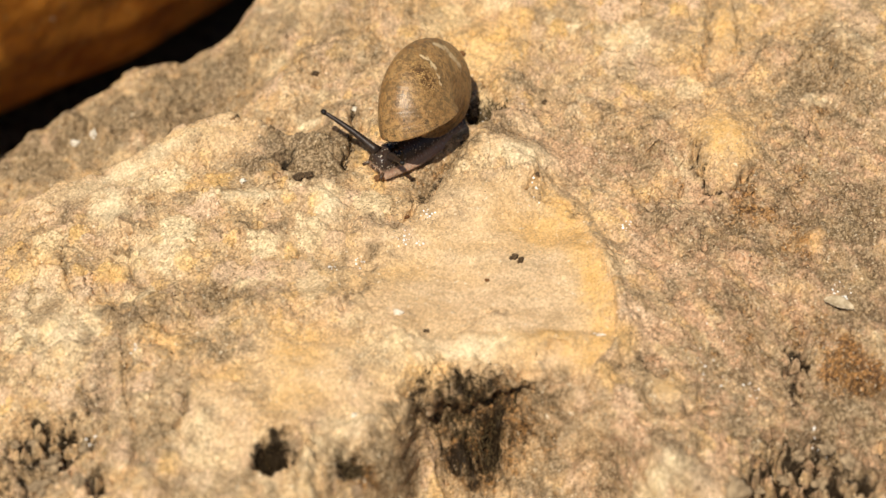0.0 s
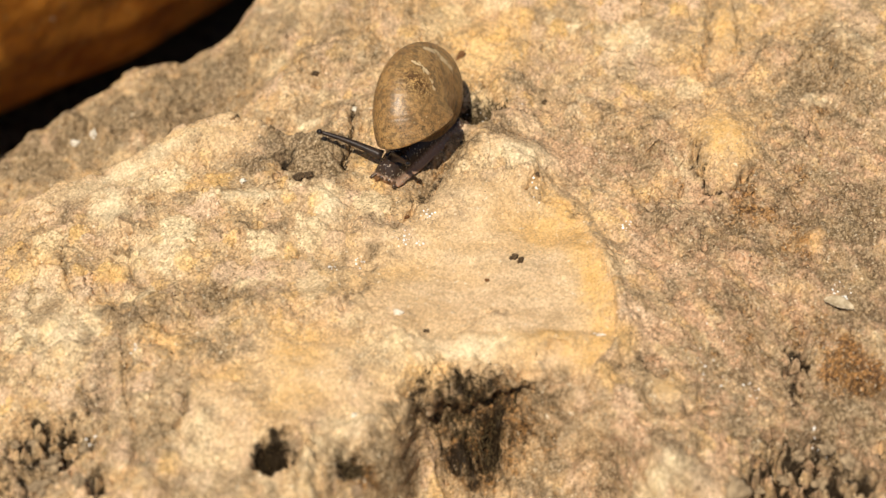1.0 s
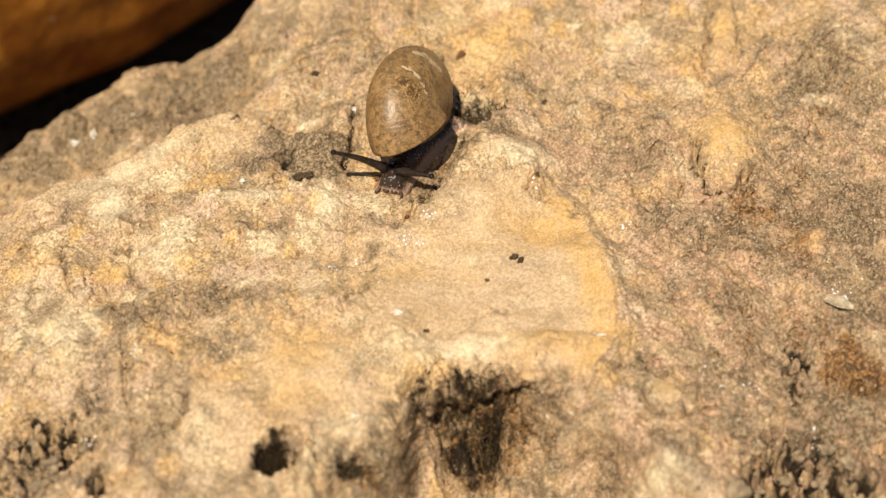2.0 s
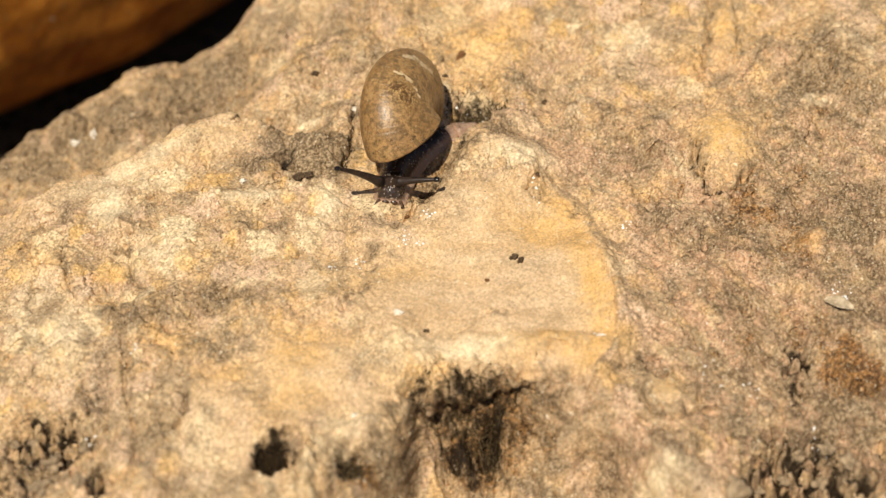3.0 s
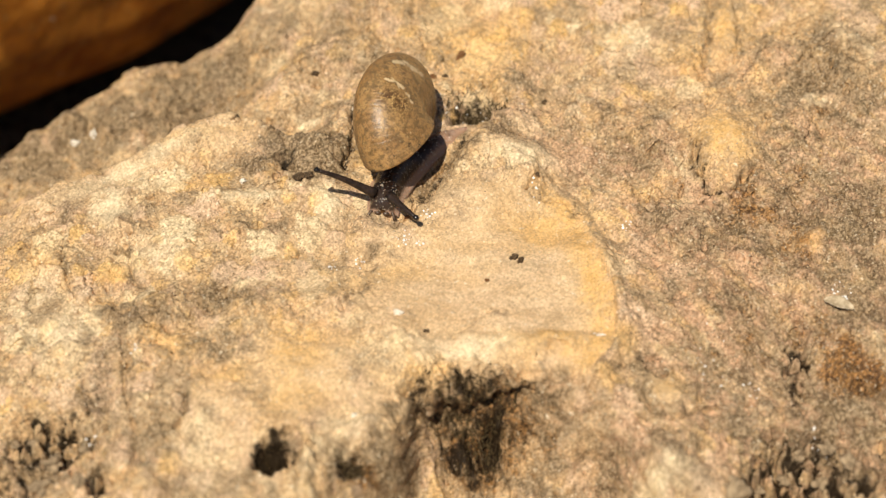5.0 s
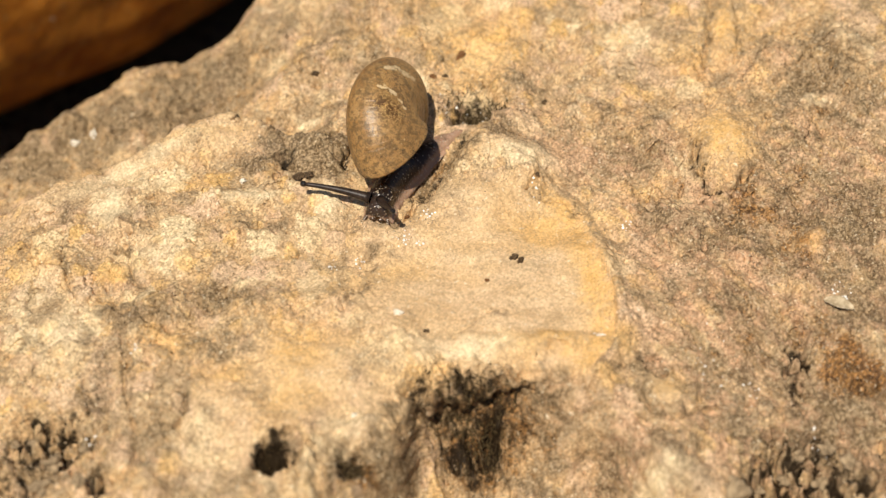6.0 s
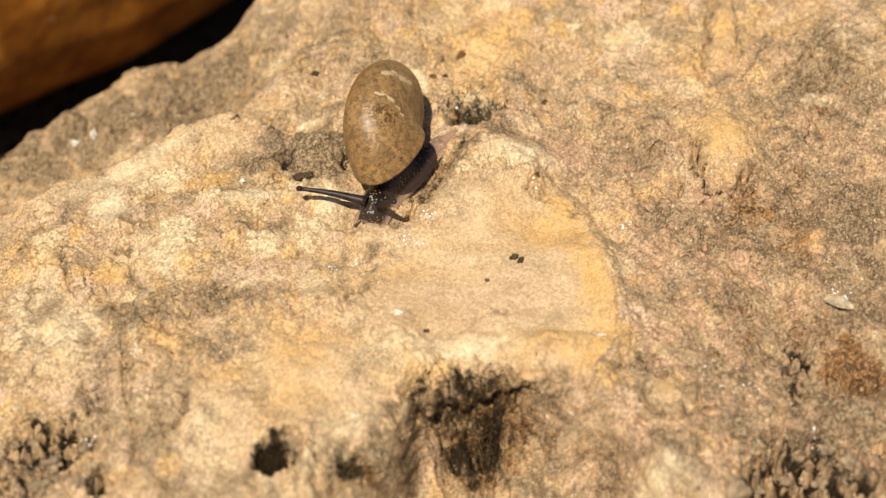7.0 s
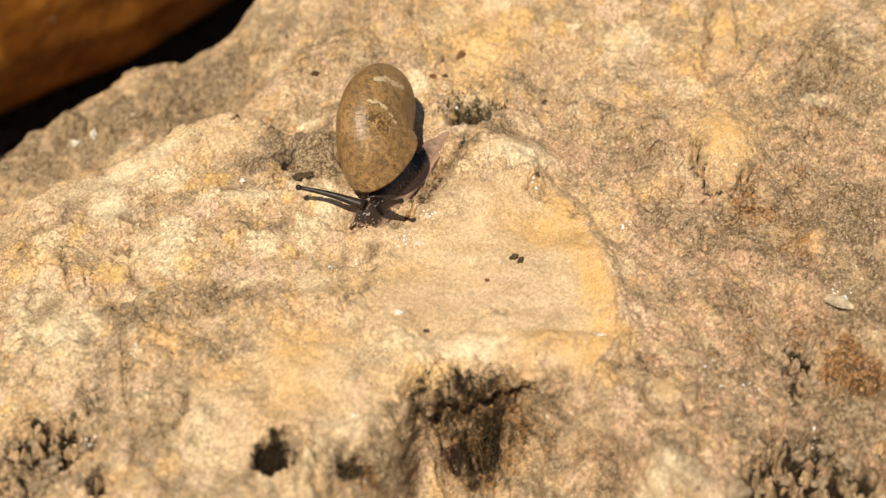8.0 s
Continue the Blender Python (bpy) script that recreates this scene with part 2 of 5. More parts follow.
def give(mesh, name, values):
    mesh.attributes.new(name, "FLOAT", "POINT").data.foreach_set("value", np.ascontiguousarray(values, dtype=np.float32))


def loft(rings, ends=True):
    """A bmesh skin through rings of points."""
    bm = bmesh.new()
    made = [[bm.verts.new(p) for p in ring] for ring in rings]
    count = len(made[0])
    for a, b in zip(made[:-1], made[1:]):
        for i in range(count):
            bm.faces.new((a[i], a[(i + 1) % count], b[(i + 1) % count], b[i]))
    if ends:
        bm.faces.new(made[0][::-1])
        bm.faces.new(made[-1])
    bmesh.ops.recalc_face_normals(bm, faces=bm.faces)
    return bm


def tube(points, radii, sides=10):
    """A bent, tapering tube through points."""
    pts = [Vector(p) for p in points]
    rings = []
    for i, p in enumerate(pts):
        along = (pts[min(i + 1, len(pts) - 1)] - pts[max(i - 1, 0)]).normalized()
        turn = along.to_track_quat("Z", "Y").to_matrix()
        rings.append([p + turn @ Vector((math.cos(a), math.sin(a), 0)) * radii[i] for a in (k * 2 * math.pi / sides for k in range(sides))])
    return loft(rings)


def nugget(rx, ry, rz, seed, rough=0.25, detail=2):
    """An uneven lump of stone or earth."""
    bm = bmesh.new()
    bmesh.ops.create_icosphere(bm, subdivisions=detail, radius=1.0)
    for v in bm.verts:
        k = 1 + rough * noise.noise(v.co * 1.3 + Vector((seed * 3.7, 0, 0))) * 1.6 + 0.4 * rough * noise.noise(v.co * 3.4 + Vector((0, seed * 2.3, 0)))
        v.co = Vector((v.co.x * rx * k, v.co.y * ry * k, v.co.z * rz * k))
    return bm


# ---- rock shape: plan coordinates in millimetres, u to the right, v away, height up ----
def hash01(ix, iy, seed):
    h = (ix.astype(np.int64) * 374761393 + iy.astype(np.int64) * 668265263 + seed * 974634777) & 0xFFFFFFFF
    h = ((h ^ (h >> 13)) * 1274126177) & 0xFFFFFFFF
    return ((h ^ (h >> 16)) & 0xFFFFFF) / 16777216.0


def gnoise(x, y, seed):
    """Gradient noise, about -1 to 1."""
    fx, fy = np.floor(x), np.floor(y)
    dx, dy = x - fx, y - fy
    wx, wy = dx * dx * dx * (dx * (dx * 6 - 15) + 10), dy * dy * dy * (dy * (dy * 6 - 15) + 10)
    total = 0.0
    for ox in (0, 1):
        for oy in (0, 1):
            a = hash01(fx + ox, fy + oy, seed) * 6.2832
            dot = np.cos(a) * (dx - ox) + np.sin(a) * (dy - oy)
            total = total + dot * (wx if ox else 1 - wx) * (wy if oy else 1 - wy)
    return total * 1.5


def fbm(x, y, seed, octaves, gain=0.5):
    total, amp = 0.0, 1.0
    for o in range(octaves):
        total = total + amp * gnoise(x, y, seed + o * 17)
        x, y, amp = x * 2.03 + 5.3, y * 2.03 - 3.1, amp * gain
    return total


def cells(x, y, seed):
    """Distance to the nearest and to the second scattered point, and the nearest one's own number."""
    fx, fy = np.floor(x), np.floor(y)
    f1, f2, own = np.full(x.shape, 9.0), np.full(x.shape, 9.0), np.zeros(x.shape)
    for ox in (-1, 0, 1):
        for oy in (-1, 0, 1):
            cx, cy = fx + ox, fy + oy
            d = np.hypot(cx + hash01(cx, cy, seed) - x, cy + hash01(cx, cy, seed + 7) - y)
            near = d < f1
            f2 = np.where(near, f1, np.minimum(f2, d))
            own = np.where(near, hash01(cx, cy, seed + 13), own)
            f1 = np.where(near, d, f1)
    return f1, f2, own


def smooth(x):
    x = np.clip(x, 0, 1)
    return x * x * (3 - 2 * x)


def knots(u, us, vs):
    """A smooth line through a few knots."""
    return (np.interp(u - 4, us, vs) + np.interp(u, us, vs) * 2 + np.interp(u + 4, us, vs)) / 4


def sheet_edge(v):
    """Where the thin top layer of the shelf ends on its right side."""
    return knots(v, [-60, -34, -28, -20, -12, -4, 6, 14, 22, 26], [20, 31, 35.5, 37, 36.5, 34, 31, 29, 20, 8])


def lip_line(u):
    """Where the front shelf ends over the hollow face."""
    return knots(u, [-130, -42, -32, -24, -17, -11, -5, 0, 8, 16, 24, 31, 36, 48, 70, 140],
                 [-98, -95, -82, -70, -58, -47, -40, -37.5, -35.5, -34, -33, -33, -40, -58, -64, -66])


def cave(u, v):
    """How far the face under the shelf's lip is hollowed out."""
    down = lip_line(u) - v + 1.0 * gnoise(u / 5, v / 5, 160)
    return 6.5 * smooth((down - 1) / 5) * smooth((19 - down) / 9) * smooth((u + 9) / 5) * smooth((23 - u) / 9)


def base_height(u, v):
    """The boulder's large forms."""
    wob = 2.0 * gnoise(u / 17, v / 17, 3) + 0.9 * gnoise(u / 6, v / 6, 4)
    h = 0.10 * np.clip(v - 10, 0, 200) + 0.06 * np.clip(u - 30, 0, 90) * smooth((v + 20) / 50)
    h = h - 0.0016 * np.clip(-u - 35, 0, 200) ** 2 - 0.0022 * np.clip(-22 - v, 0, 200) ** 2
    h = h - 0.08 * np.clip(-22 - v, 0, 200)
    # the front shelf ends in a rim on its far side; behind it the stone steps down
    rim = knots(u, [-130, -94, -68, -53, -44, -35, -22, -10], [2, 16, 28, 37, 37, 33, 28, 26]) + 0.6 * wob
    step = np.interp(u, [-130, -60, -48, -36, -26, -14], [20, 19, 14, 7, 2.5, 0])
    h = h - step * smooth((v - rim) / (3 + 0.35 * step))
    # the far side ends in a crest above the gap
    crest = knots(u, [-150, -108, -94, -84, -66, -51, -46, -41, -34, -10, 60, 150], [10, 44, 60, 70, 76, 79, 84, 95, 106, 116, 124, 100]) + 0.5 * wob
    h = h - 70 * smooth((v - crest) / 26) - 1.5 * smooth((v - crest + 5) / 8)
    # the rim of the front shelf over a hollow face
    lip = lip_line(u) + 0.45 * wob
    h = h - (7 + 8 * smooth((u + 18) / 14)) * smooth((lip - v) / 15) - 0.35 * np.clip(lip - 9 - v, 0, 60)
    # a thin top layer whose edge runs along the shelf
    sheet = sheet_edge(v) + 0.35 * wob
    h = h - 1.3 * smooth((u - sheet) / 3.4) * smooth((32 - v) / 14) * smooth((v + 60) / 12)
    h = h - 0.09 * np.clip(u - sheet, 0, 90) * smooth((10 - v) / 50)
    # sides of the boulder
    out = (((u / 152) ** 4 + ((v - 8) / 127) ** 4) ** 0.25 - 0.9) / 0.17
    return h - 75 * smooth(out + 0.12 * wob) - 4 * smooth((out + 0.8) / 1.2)


LUMPS, CRACKS, STAINS_AND_SHADE = [], [], []


def lump(u, v, ru, rv, turn, high, power=2.0):
    """A swelling (or, with a negative height, a pit) of these half-widths, turned by so many degrees."""
    LUMPS.append((u, v, ru, rv, radians(turn), high, power))


def crack(wide, deep, *points):
    CRACKS.append((wide, deep, points))


def stain_or_shade(kind, u, v, ru, rv, turn, much):
    STAINS_AND_SHADE.append((kind, u, v, ru, rv, radians(turn), much))


def blob(u, v, cu, cv, ru, rv, turn, power, reach):
    near = np.nonzero((np.abs(u - cu) < reach * max(ru, rv)) & (np.abs(v - cv) < reach * max(ru, rv)))[0]
    du, dv = u[near] - cu, v[near] - cv
    a, b = (du * math.cos(turn) + dv * math.sin(turn)) / ru, (dv * math.cos(turn) - du * math.sin(turn)) / rv
    return near, np.exp(-np.hypot(a, b) ** power)


def beside(u, v, wu, wv, ua, va, ub, vb):
    """The places near one stretch of a crack, and how far off it they lie."""
    size = math.hypot(ub - ua, vb - va)
    near, k = blob(u, v, (ua + ub) / 2, (va + vb) / 2, size, size, 0, 2, 1.0)
    along = np.clip(((wu[near] - ua) * (ub - ua) + (wv[near] - va) * (vb - va)) / size ** 2, 0, 1)
    return near, np.hypot(wu[near] - ua - along * (ub - ua), wv[near] - va - along * (vb - va))


def knobs(u, v):
    """Rotten stone in rounded knobs: 1 on a knob, 0 between."""
    f1, f2, own = cells(u / 2.4 + 0.35 * gnoise(u / 2.2, v / 2.2, 171), v / 2.8 + 0.35 * gnoise(u / 2.2, v / 2.2, 172), 173)
    return np.clip((0.30 + 0.34 * own - f1) / 0.34, 0, 1) ** 0.8


def nodules(u, v):
    """Rounded calcite nodules of two sizes set in the stone, and each one's own shade."""
    au, av = u + 1.1 * fbm(u / 3.5, v / 3.5, 181, 3, 0.55), v + 1.1 * fbm(u / 3.5, v / 3.5, 184, 3, 0.55)
    f1, f2, own = cells(au / 8.6, av / 9.4, 187)
    g1, g2, less = cells(au / 4.3, av / 5.2, 189)
    large = smooth((0.26 + 0.40 * own - f1) / 0.24) * (own > 0.35)
    small = smooth((0.24 + 0.36 * less - g1) / 0.24) * (less > 0.5)
    return np.maximum(large, 0.85 * small), np.where(large >= small, own, (less * 7.3) % 1.0)


def stains_and_shade(u, v):
    """How much of each colouring, the shade of hollows included, lies at each place, 0 to 1."""
    wu = u + 1.7 * fbm(u / 5, v / 5, 50, 3)
    wv = v + 1.7 * fbm(u / 5, v / 5, 60, 3)
    made = {k: np.zeros(u.shape) for k in ("grey", "dark", "warm", "pale", "rust", "pink", "slick", "knob")}
    for kind, cu, cv, ru, rv, turn, much in STAINS_AND_SHADE:
        near, k = blob(wu, wv, cu, cv, ru, rv, turn, 2.6, 2.2)
        made[kind][near] = np.maximum(made[kind][near], much * k)
    # bare calcite carries little dust
    made["grey"] *= 1 - 0.85 * np.clip(np.maximum(made["slick"], 0.8 * made["pale"]), 0, 1)
    made["rust"] *= 1 - 0.8 * np.clip(made["slick"], 0, 1)
    # dust gathers along the cracks, which turn darker the deeper they are
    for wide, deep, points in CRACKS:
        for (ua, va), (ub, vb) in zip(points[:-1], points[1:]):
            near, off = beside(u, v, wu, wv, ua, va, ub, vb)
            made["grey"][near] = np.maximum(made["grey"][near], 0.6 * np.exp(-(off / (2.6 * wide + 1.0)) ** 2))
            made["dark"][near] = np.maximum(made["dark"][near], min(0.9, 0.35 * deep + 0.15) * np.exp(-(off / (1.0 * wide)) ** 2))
    # the clean top layer of the shelf, yellowed along its edge
    inside = sheet_edge(v) + 0.7 * gnoise(u / 17, v / 17, 3) + 0.5 * gnoise(u / 3, v / 3, 9) - u
    on = smooth(inside / 1.4) * smooth((v + 37) / 5) * smooth((21 - v) / 6) * smooth((u + 18) / 26)
    made["slick"] = np.maximum(made["slick"], 0.95 * on)
    made["warm"] = np.maximum(made["warm"], 0.85 * on * np.exp(-((inside - 3) / 4.5) ** 2))
    made["grey"] = made["grey"] * (1 - 0.45 * on)
    # gaps between the knobs of the rotten corners: their shade put into the colour
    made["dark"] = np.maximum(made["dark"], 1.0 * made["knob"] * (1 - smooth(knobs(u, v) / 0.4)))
    made["nodule"], made["tone"] = nodules(u, v)
    made["flank"] = smooth((u - sheet_edge(v) - 2) / 8) * smooth((48 - v) / 22) * smooth((v + 62) / 14) * (1 - np.clip(made["slick"], 0, 1))
    made["nodule"] = made["nodule"] * (1 - 0.8 * np.clip(made["slick"], 0, 1)) * (1 - np.clip(made["knob"], 0, 1)) * (1 - 0.7 * np.clip(made["grey"], 0, 1))
    return made


def rock_height(u, v, fine=True, dust=None):
    h = base_height(u, v)
    wu, wv = u + 0.9 * fbm(u / 4.5, v / 4.5, 20, 3, 0.55), v + 0.9 * fbm(u / 4.5, v / 4.5, 30, 3, 0.55)
    for cu, cv, ru, rv, turn, high, power in LUMPS:
        near, k = blob(wu, wv, cu, cv, ru, rv, turn, power, 2.6)
        h[near] += high * k
    for wide, deep, points in CRACKS:
        for (ua, va), (ub, vb) in zip(points[:-1], points[1:]):
            near, off = beside(u, v, wu, wv, ua, va, ub, vb)
            h[near] -= deep * np.exp(-(off / (1.25 * wide)) ** 2)
    h += 1.5 * fbm(u / 19, v / 19, 40, 2)
    if fine:
        dust = dust or stains_and_shade(u, v)
        grit = np.clip(dust["grey"] + dust["dark"], 0, 1)
        calm = 1 - 0.76 * np.clip(dust["slick"], 0, 1)
        rough = smooth(0.5 + 1.2 * gnoise(u / 13, v / 13, 71)) * calm
        h += (0.35 + 0.5 * rough) * dust["nodule"]
        h += 3.0 * dust["knob"] * (knobs(u, v) - 0.65)
        f1, f2, own = cells(u / 3.6 + 0.3 * gnoise(u / 2, v / 2, 5), v / 4.2, 81)
        h += (0.2 * calm + 0.8 * rough) * 0.3 * np.clip(1 - (f1 / 0.8) ** 2, 0, 1) ** 1.3 * (own > 0.35)
        f1, f2, own = cells(u / 6.3 + 0.35 * gnoise(u / 4, v / 4, 15), v / 7.4 + 0.35 * gnoise(u / 4, v / 4, 25), 86)
        h += (0.1 * calm + 0.9 * rough) * 0.6 * (0.35 + own) * np.clip(1 - (f1 / 0.85) ** 2, 0, 1) ** 1.3 * (own > 0.2)
        f1, f2, own = cells(u / 12 + 0.4 * gnoise(u / 6, v / 6, 6), v / 13 + 0.4 * gnoise(u / 6, v / 6, 8), 82)
        h += 2.0 * np.clip(1 - (f1 / 0.9) ** 2, 0, 1) ** 1.4 * (own > 0.35) * (0.2 * calm + 0.6 * rough)
        h += 0.9 * calm * (0.3 + 0.7 * rough) * fbm(u / 9, v / 10, 44, 2, 0.5)
        h += 0.5 * (0.08 + 0.3 * calm + 0.62 * rough) * fbm(u / 6.0, v / 6.0, 90, 3, 0.5)
        h += (0.015 + 0.045 * calm + 0.06 * grit) * fbm(u / 0.95, v / 0.95, 95, 3, 0.6)
        f1, f2, own = cells(u / 1.1, v / 1.1, 83)
        h += grit * 0.3 * np.clip(1 - (f1 / 0.5) ** 2, 0, 1) * own
        f1, f2, own = cells(u / 0.62, v / 0.62, 84)
        h += (0.03 + 0.12 * grit) * np.clip(1 - (f1 / 0.6) ** 2, 0, 1)
        # slanting grain of the right-hand flank
        flank = dust["flank"]
        patchy = smooth(0.35 + 1.5 * gnoise(u / 8, v / 8, 98))
        h += 0.16 * flank * patchy * fbm((u * 0.74 + v * 0.67) / 1.4 + gnoise(u / 4, v / 4, 97), (u * 0.67 - v * 0.74) / 6.0, 99, 3, 0.6)
        # pores, thickest in the dusty stone
        f1, f2, own = cells(u / 1.5 + 0.3 * gnoise(u / 1.1, v / 1.1, 141), v / 1.7, 142)
        h -= (own > 0.62) * calm * (0.25 + 0.45 * rough + 0.6 * grit) * np.exp(-(f1 / (0.2 + 0.14 * own)) ** 2)
        # small broken holes
        f1, f2, own = cells(u / 5.5, v / 5.5, 85)
        h -= (own > 0.72) * calm * (0.5 + 1.2 * grit) * np.exp(-(f1 / 0.13) ** 2)
    return h

# ---- the boulder's swellings and pits ----
lump(-71.5, 14.2, 3.67, 6.05, 0, 1.4, 3)
lump(-56.5, 29.9, 9.33, 4.21, 5, 1.2)
lump(-42, 15, 8.55, 2.54, 0, 0.8)
lump(-87.2, -0.6, 7.23, 6.26, 0, 1)
lump(-60.5, -0.4, 7.2, 5.46, 10, 0.8)
lump(-79.9, -22.8, 7.01, 9.11, 0, 1.2)
lump(-41, -25.6, 8.11, 6.03, 0, 0.8)
lump(-27.8, 29.5, 5.96, 7.43, 0, 3.2, 3)
lump(-40.5, 52.2, 10.32, 5.7, 15, 3)
lump(11.9, 24.6, 11.74, 5.46, -5, 2.6, 3)
lump(4.5, 29.6, 4.97, 2.59, 20, 1.2)
lump(-24.9, 13.4, 3.17, 4.44, 0, 0.7, 4)
lump(-22.1, 1.2, 3.6, 2.19, 10, 0.7, 3)
lump(65.1, 62, 3.09, 7.02, 0, 1.5, 3)
lump(63.2, 54.2, 3.82, 3.98, 0, 0.6, 3)
lump(56.3, 54.7, 3.83, 6.64, 0, 0.8)
lump(61.5, 29, 7.19, 8.38, 30, 3.2, 3.5)
lump(72.1, 53.8, 5.09, 4.97, 0, 0.9, 3)
lump(77.6, 0.9, 3.12, 2.19, 0, 1, 3)
lump(91.5, 57.8, 6.39, 4.65, 0, 0.8)
lump(45.4, -38.1, 5.6, 3.8, -35, 3.2, 3)
lump(44.5, -55.9, 8.44, 4.97, -10, 3, 3)
lump(30.6, -42.6, 5.75, 5.98, 0, 1.2)
lump(-26.7, -55.2, 1.23, 6.98, 5, 2.6)
lump(-17.9, -48.3, 5.08, 2.05, 12, 1.8)
lump(-2.7, -48.7, 1.37, 10.42, 30, 2.2)
lump(13.3, -42.8, 3.9, 4.77, 0, 1.6)
lump(-10.6, -49.7, 6.77, 1.47, 12, 1.6)
lump(23.2, -27.4, 8, 2.4, 8, 2.4, 3)
lump(7.6, -26.4, 6.95, 2.11, 8, 0.8)
lump(-5.1, -32.7, 6.89, 2.39, 15, 0.8)
lump(20.3, -47.1, 6.93, 3.3, -8, 2)
lump(36.6, -26.8, 3.94, 2.41, 20, 0.9, 3)
lump(55.6, -5.1, 3.58, 1.86, -40, 0.7)
lump(39.8, 42.8, 1.77, 1.31, 0, 0.7, 3)
lump(16.9, 27, 4.96, 1.93, 0, 0.6, 3)
lump(-49.2, 11.7, 4.87, 2.22, 20, 0.6)
lump(-55.1, -41.7, 6.83, 8.87, 0, 1)
lump(-83.4, -35.2, 5.76, 5.99, 0, 1)
lump(-39.3, -38.1, 6.85, 5.94, -40, 1)
lump(45.2, 23.4, 3.7, 3.21, 0, 0.7, 3)
lump(62.6, -38.9, 3.44, 3.28, 0, 0.6)
lump(76.6, -37.9, 5.75, 3.59, 0, 1.2)
lump(88.5, -23, 2.81, 4.56, 0, 1.4, 3)
lump(81.3, -24.1, 4.2, 3.95, 0, 1.4, 3)
lump(89.6, 0.6, 4.8, 4.68, 0, 1.2, 3)
lump(84.6, 66.3, 5.16, 3.35, 0, 0.6)
lump(28.1, 69.7, 7.8, 5.07, 0, 0.8)
lump(9.8, 64.4, 7.76, 6.72, 0, 0.8)
lump(-23.8, 61.2, 3.36, 4.36, 0, 1.2, 3)
lump(-63.2, 15.6, 1.1, 0.8, 20, -2.2, 3)
lump(-62.2, 13.9, 0.61, 0.64, 0, -1.2, 3)
lump(-81.1, 13.6, 0.61, 0.64, 0, -1.8, 3)
lump(-84.6, 10.6, 1.47, 0.64, 10, -0.8)
lump(-64, 9.5, 2.43, 1.11, 15, -1.3)
lump(-66.8, 5.2, 0.97, 0.63, 0, -1)
lump(-45.3, -13, 3.77, 2.3, 15, -2.4)
lump(-48.3, -16.9, 2.35, 2.74, 30, -1.8)
lump(-51.3, -11.4, 4.02, 0.77, 0, -1)
lump(-63.6, -27.7, 1.39, 1.2, 20, -2)
lump(-63.8, -31.6, 0.69, 1.2, 0, -2)
lump(-31.4, -2.6, 0.72, 0.62, 0, -1.6, 3)
lump(-34.5, 25.4, 1.73, 2.25, 0, -3, 3)
lump(-33.8, 29.6, 1.74, 1.29, 0, -1.5)
lump(-36.9, 8.9, 1.7, 1.58, 0, -1.2)
lump(-39.7, 5.4, 2.9, 0.78, 0, -1)
lump(-44.3, 1.3, 0.96, 0.94, 0, -1)
lump(-39.1, 44.3, 1.15, 1.33, 0, -1.6, 3)
lump(-34.8, 42.1, 1.27, 1.32, 0, -1.4, 3)
lump(-28.8, 54.9, 0.77, 0.84, 0, -1.2, 3)
lump(-74.1, 55.4, 2.63, 1.71, 20, -2.5)
lump(-75, 25.9, 1.24, 1.45, 0, -2.5)
lump(-69.1, 59.2, 0.92, 0.86, 0, -1.5)
lump(-84.1, -45.1, 2.5, 2.37, 0, -4)
lump(-78.4, -50.2, 7.91, 5.29, 0, -3, 3)
lump(-78.7, -44.5, 1.59, 1.48, 0, -4, 3)
lump(-75.8, -46.4, 1.82, 2.07, 0, -3, 3)
lump(-76, -51.3, 2.03, 1.32, 0, -3, 3)
lump(-67.7, -55.9, 1.46, 1.17, 10, -3, 3)
lump(-68.3, -59.5, 1.56, 1.31, 0, -3, 3)
lump(-74.5, -53.8, 0.9, 1.02, 0, -2.5, 3)
lump(-87.2, -49.3, 2.27, 2.36, 0, -2.5)
lump(-70.3, -38, 2.75, 4.46, 0, -1.3)
lump(-69, -32.6, 1.15, 1.8, 0, -1)
lump(-52.7, -43.2, 1.36, 4.13, -20, -1.3)
lump(-81.6, -53.6, 2.48, 2.64, 0, -2)
lump(-33.2, -53.2, 4.2, 3.6, 10, -10, 5)
lump(-31, -52.4, 1.6, 3, 0, -5, 4)
lump(-18.4, -55.1, 2.8, 4.07, -25, -4.5)
lump(-12.3, -55.1, 3.61, 2.93, 20, -3.5)
lump(-21.6, -60.7, 3.34, 2.02, 20, -4)
lump(-5.6, -38.5, 2.97, 2.67, 15, -5, 3)
lump(-3.2, -41.5, 1.82, 2.37, 0, -3)
lump(7, -35.8, 3.43, 2.08, 0, -5.5, 3)
lump(4.1, -38.7, 2.74, 2.97, 0, -4.5)
lump(4.3, -41.6, 2.29, 1.78, 0, -4)
lump(4.8, -44.6, 3.21, 2.23, 0, -4.5)
lump(10.3, -42.6, 1.72, 2.98, -8, -5)
lump(9.4, -45.1, 1.61, 2.39, 10, -5)
lump(7.6, -47.2, 1.84, 2.1, 0, -3.5)
lump(17.3, -34.1, 3.44, 2.09, 15, -3)
lump(13.3, -37.9, 2.98, 1.49, 30, -3)
lump(20.2, -40.1, 2.75, 3.88, 0, -1.6)
lump(-7.3, -46.2, 1.81, 1.77, 0, -3)
lump(-0.5, -44.3, 2.28, 1.78, 10, -3)
lump(15.7, -44.8, 2.3, 1.8, 0, -2.5)
lump(0.7, -48.8, 2.3, 2.99, 0, -3)
lump(34, -47.1, 3.91, 2.69, 10, -4)
lump(29.5, -45, 2.31, 2.7, 0, -3)
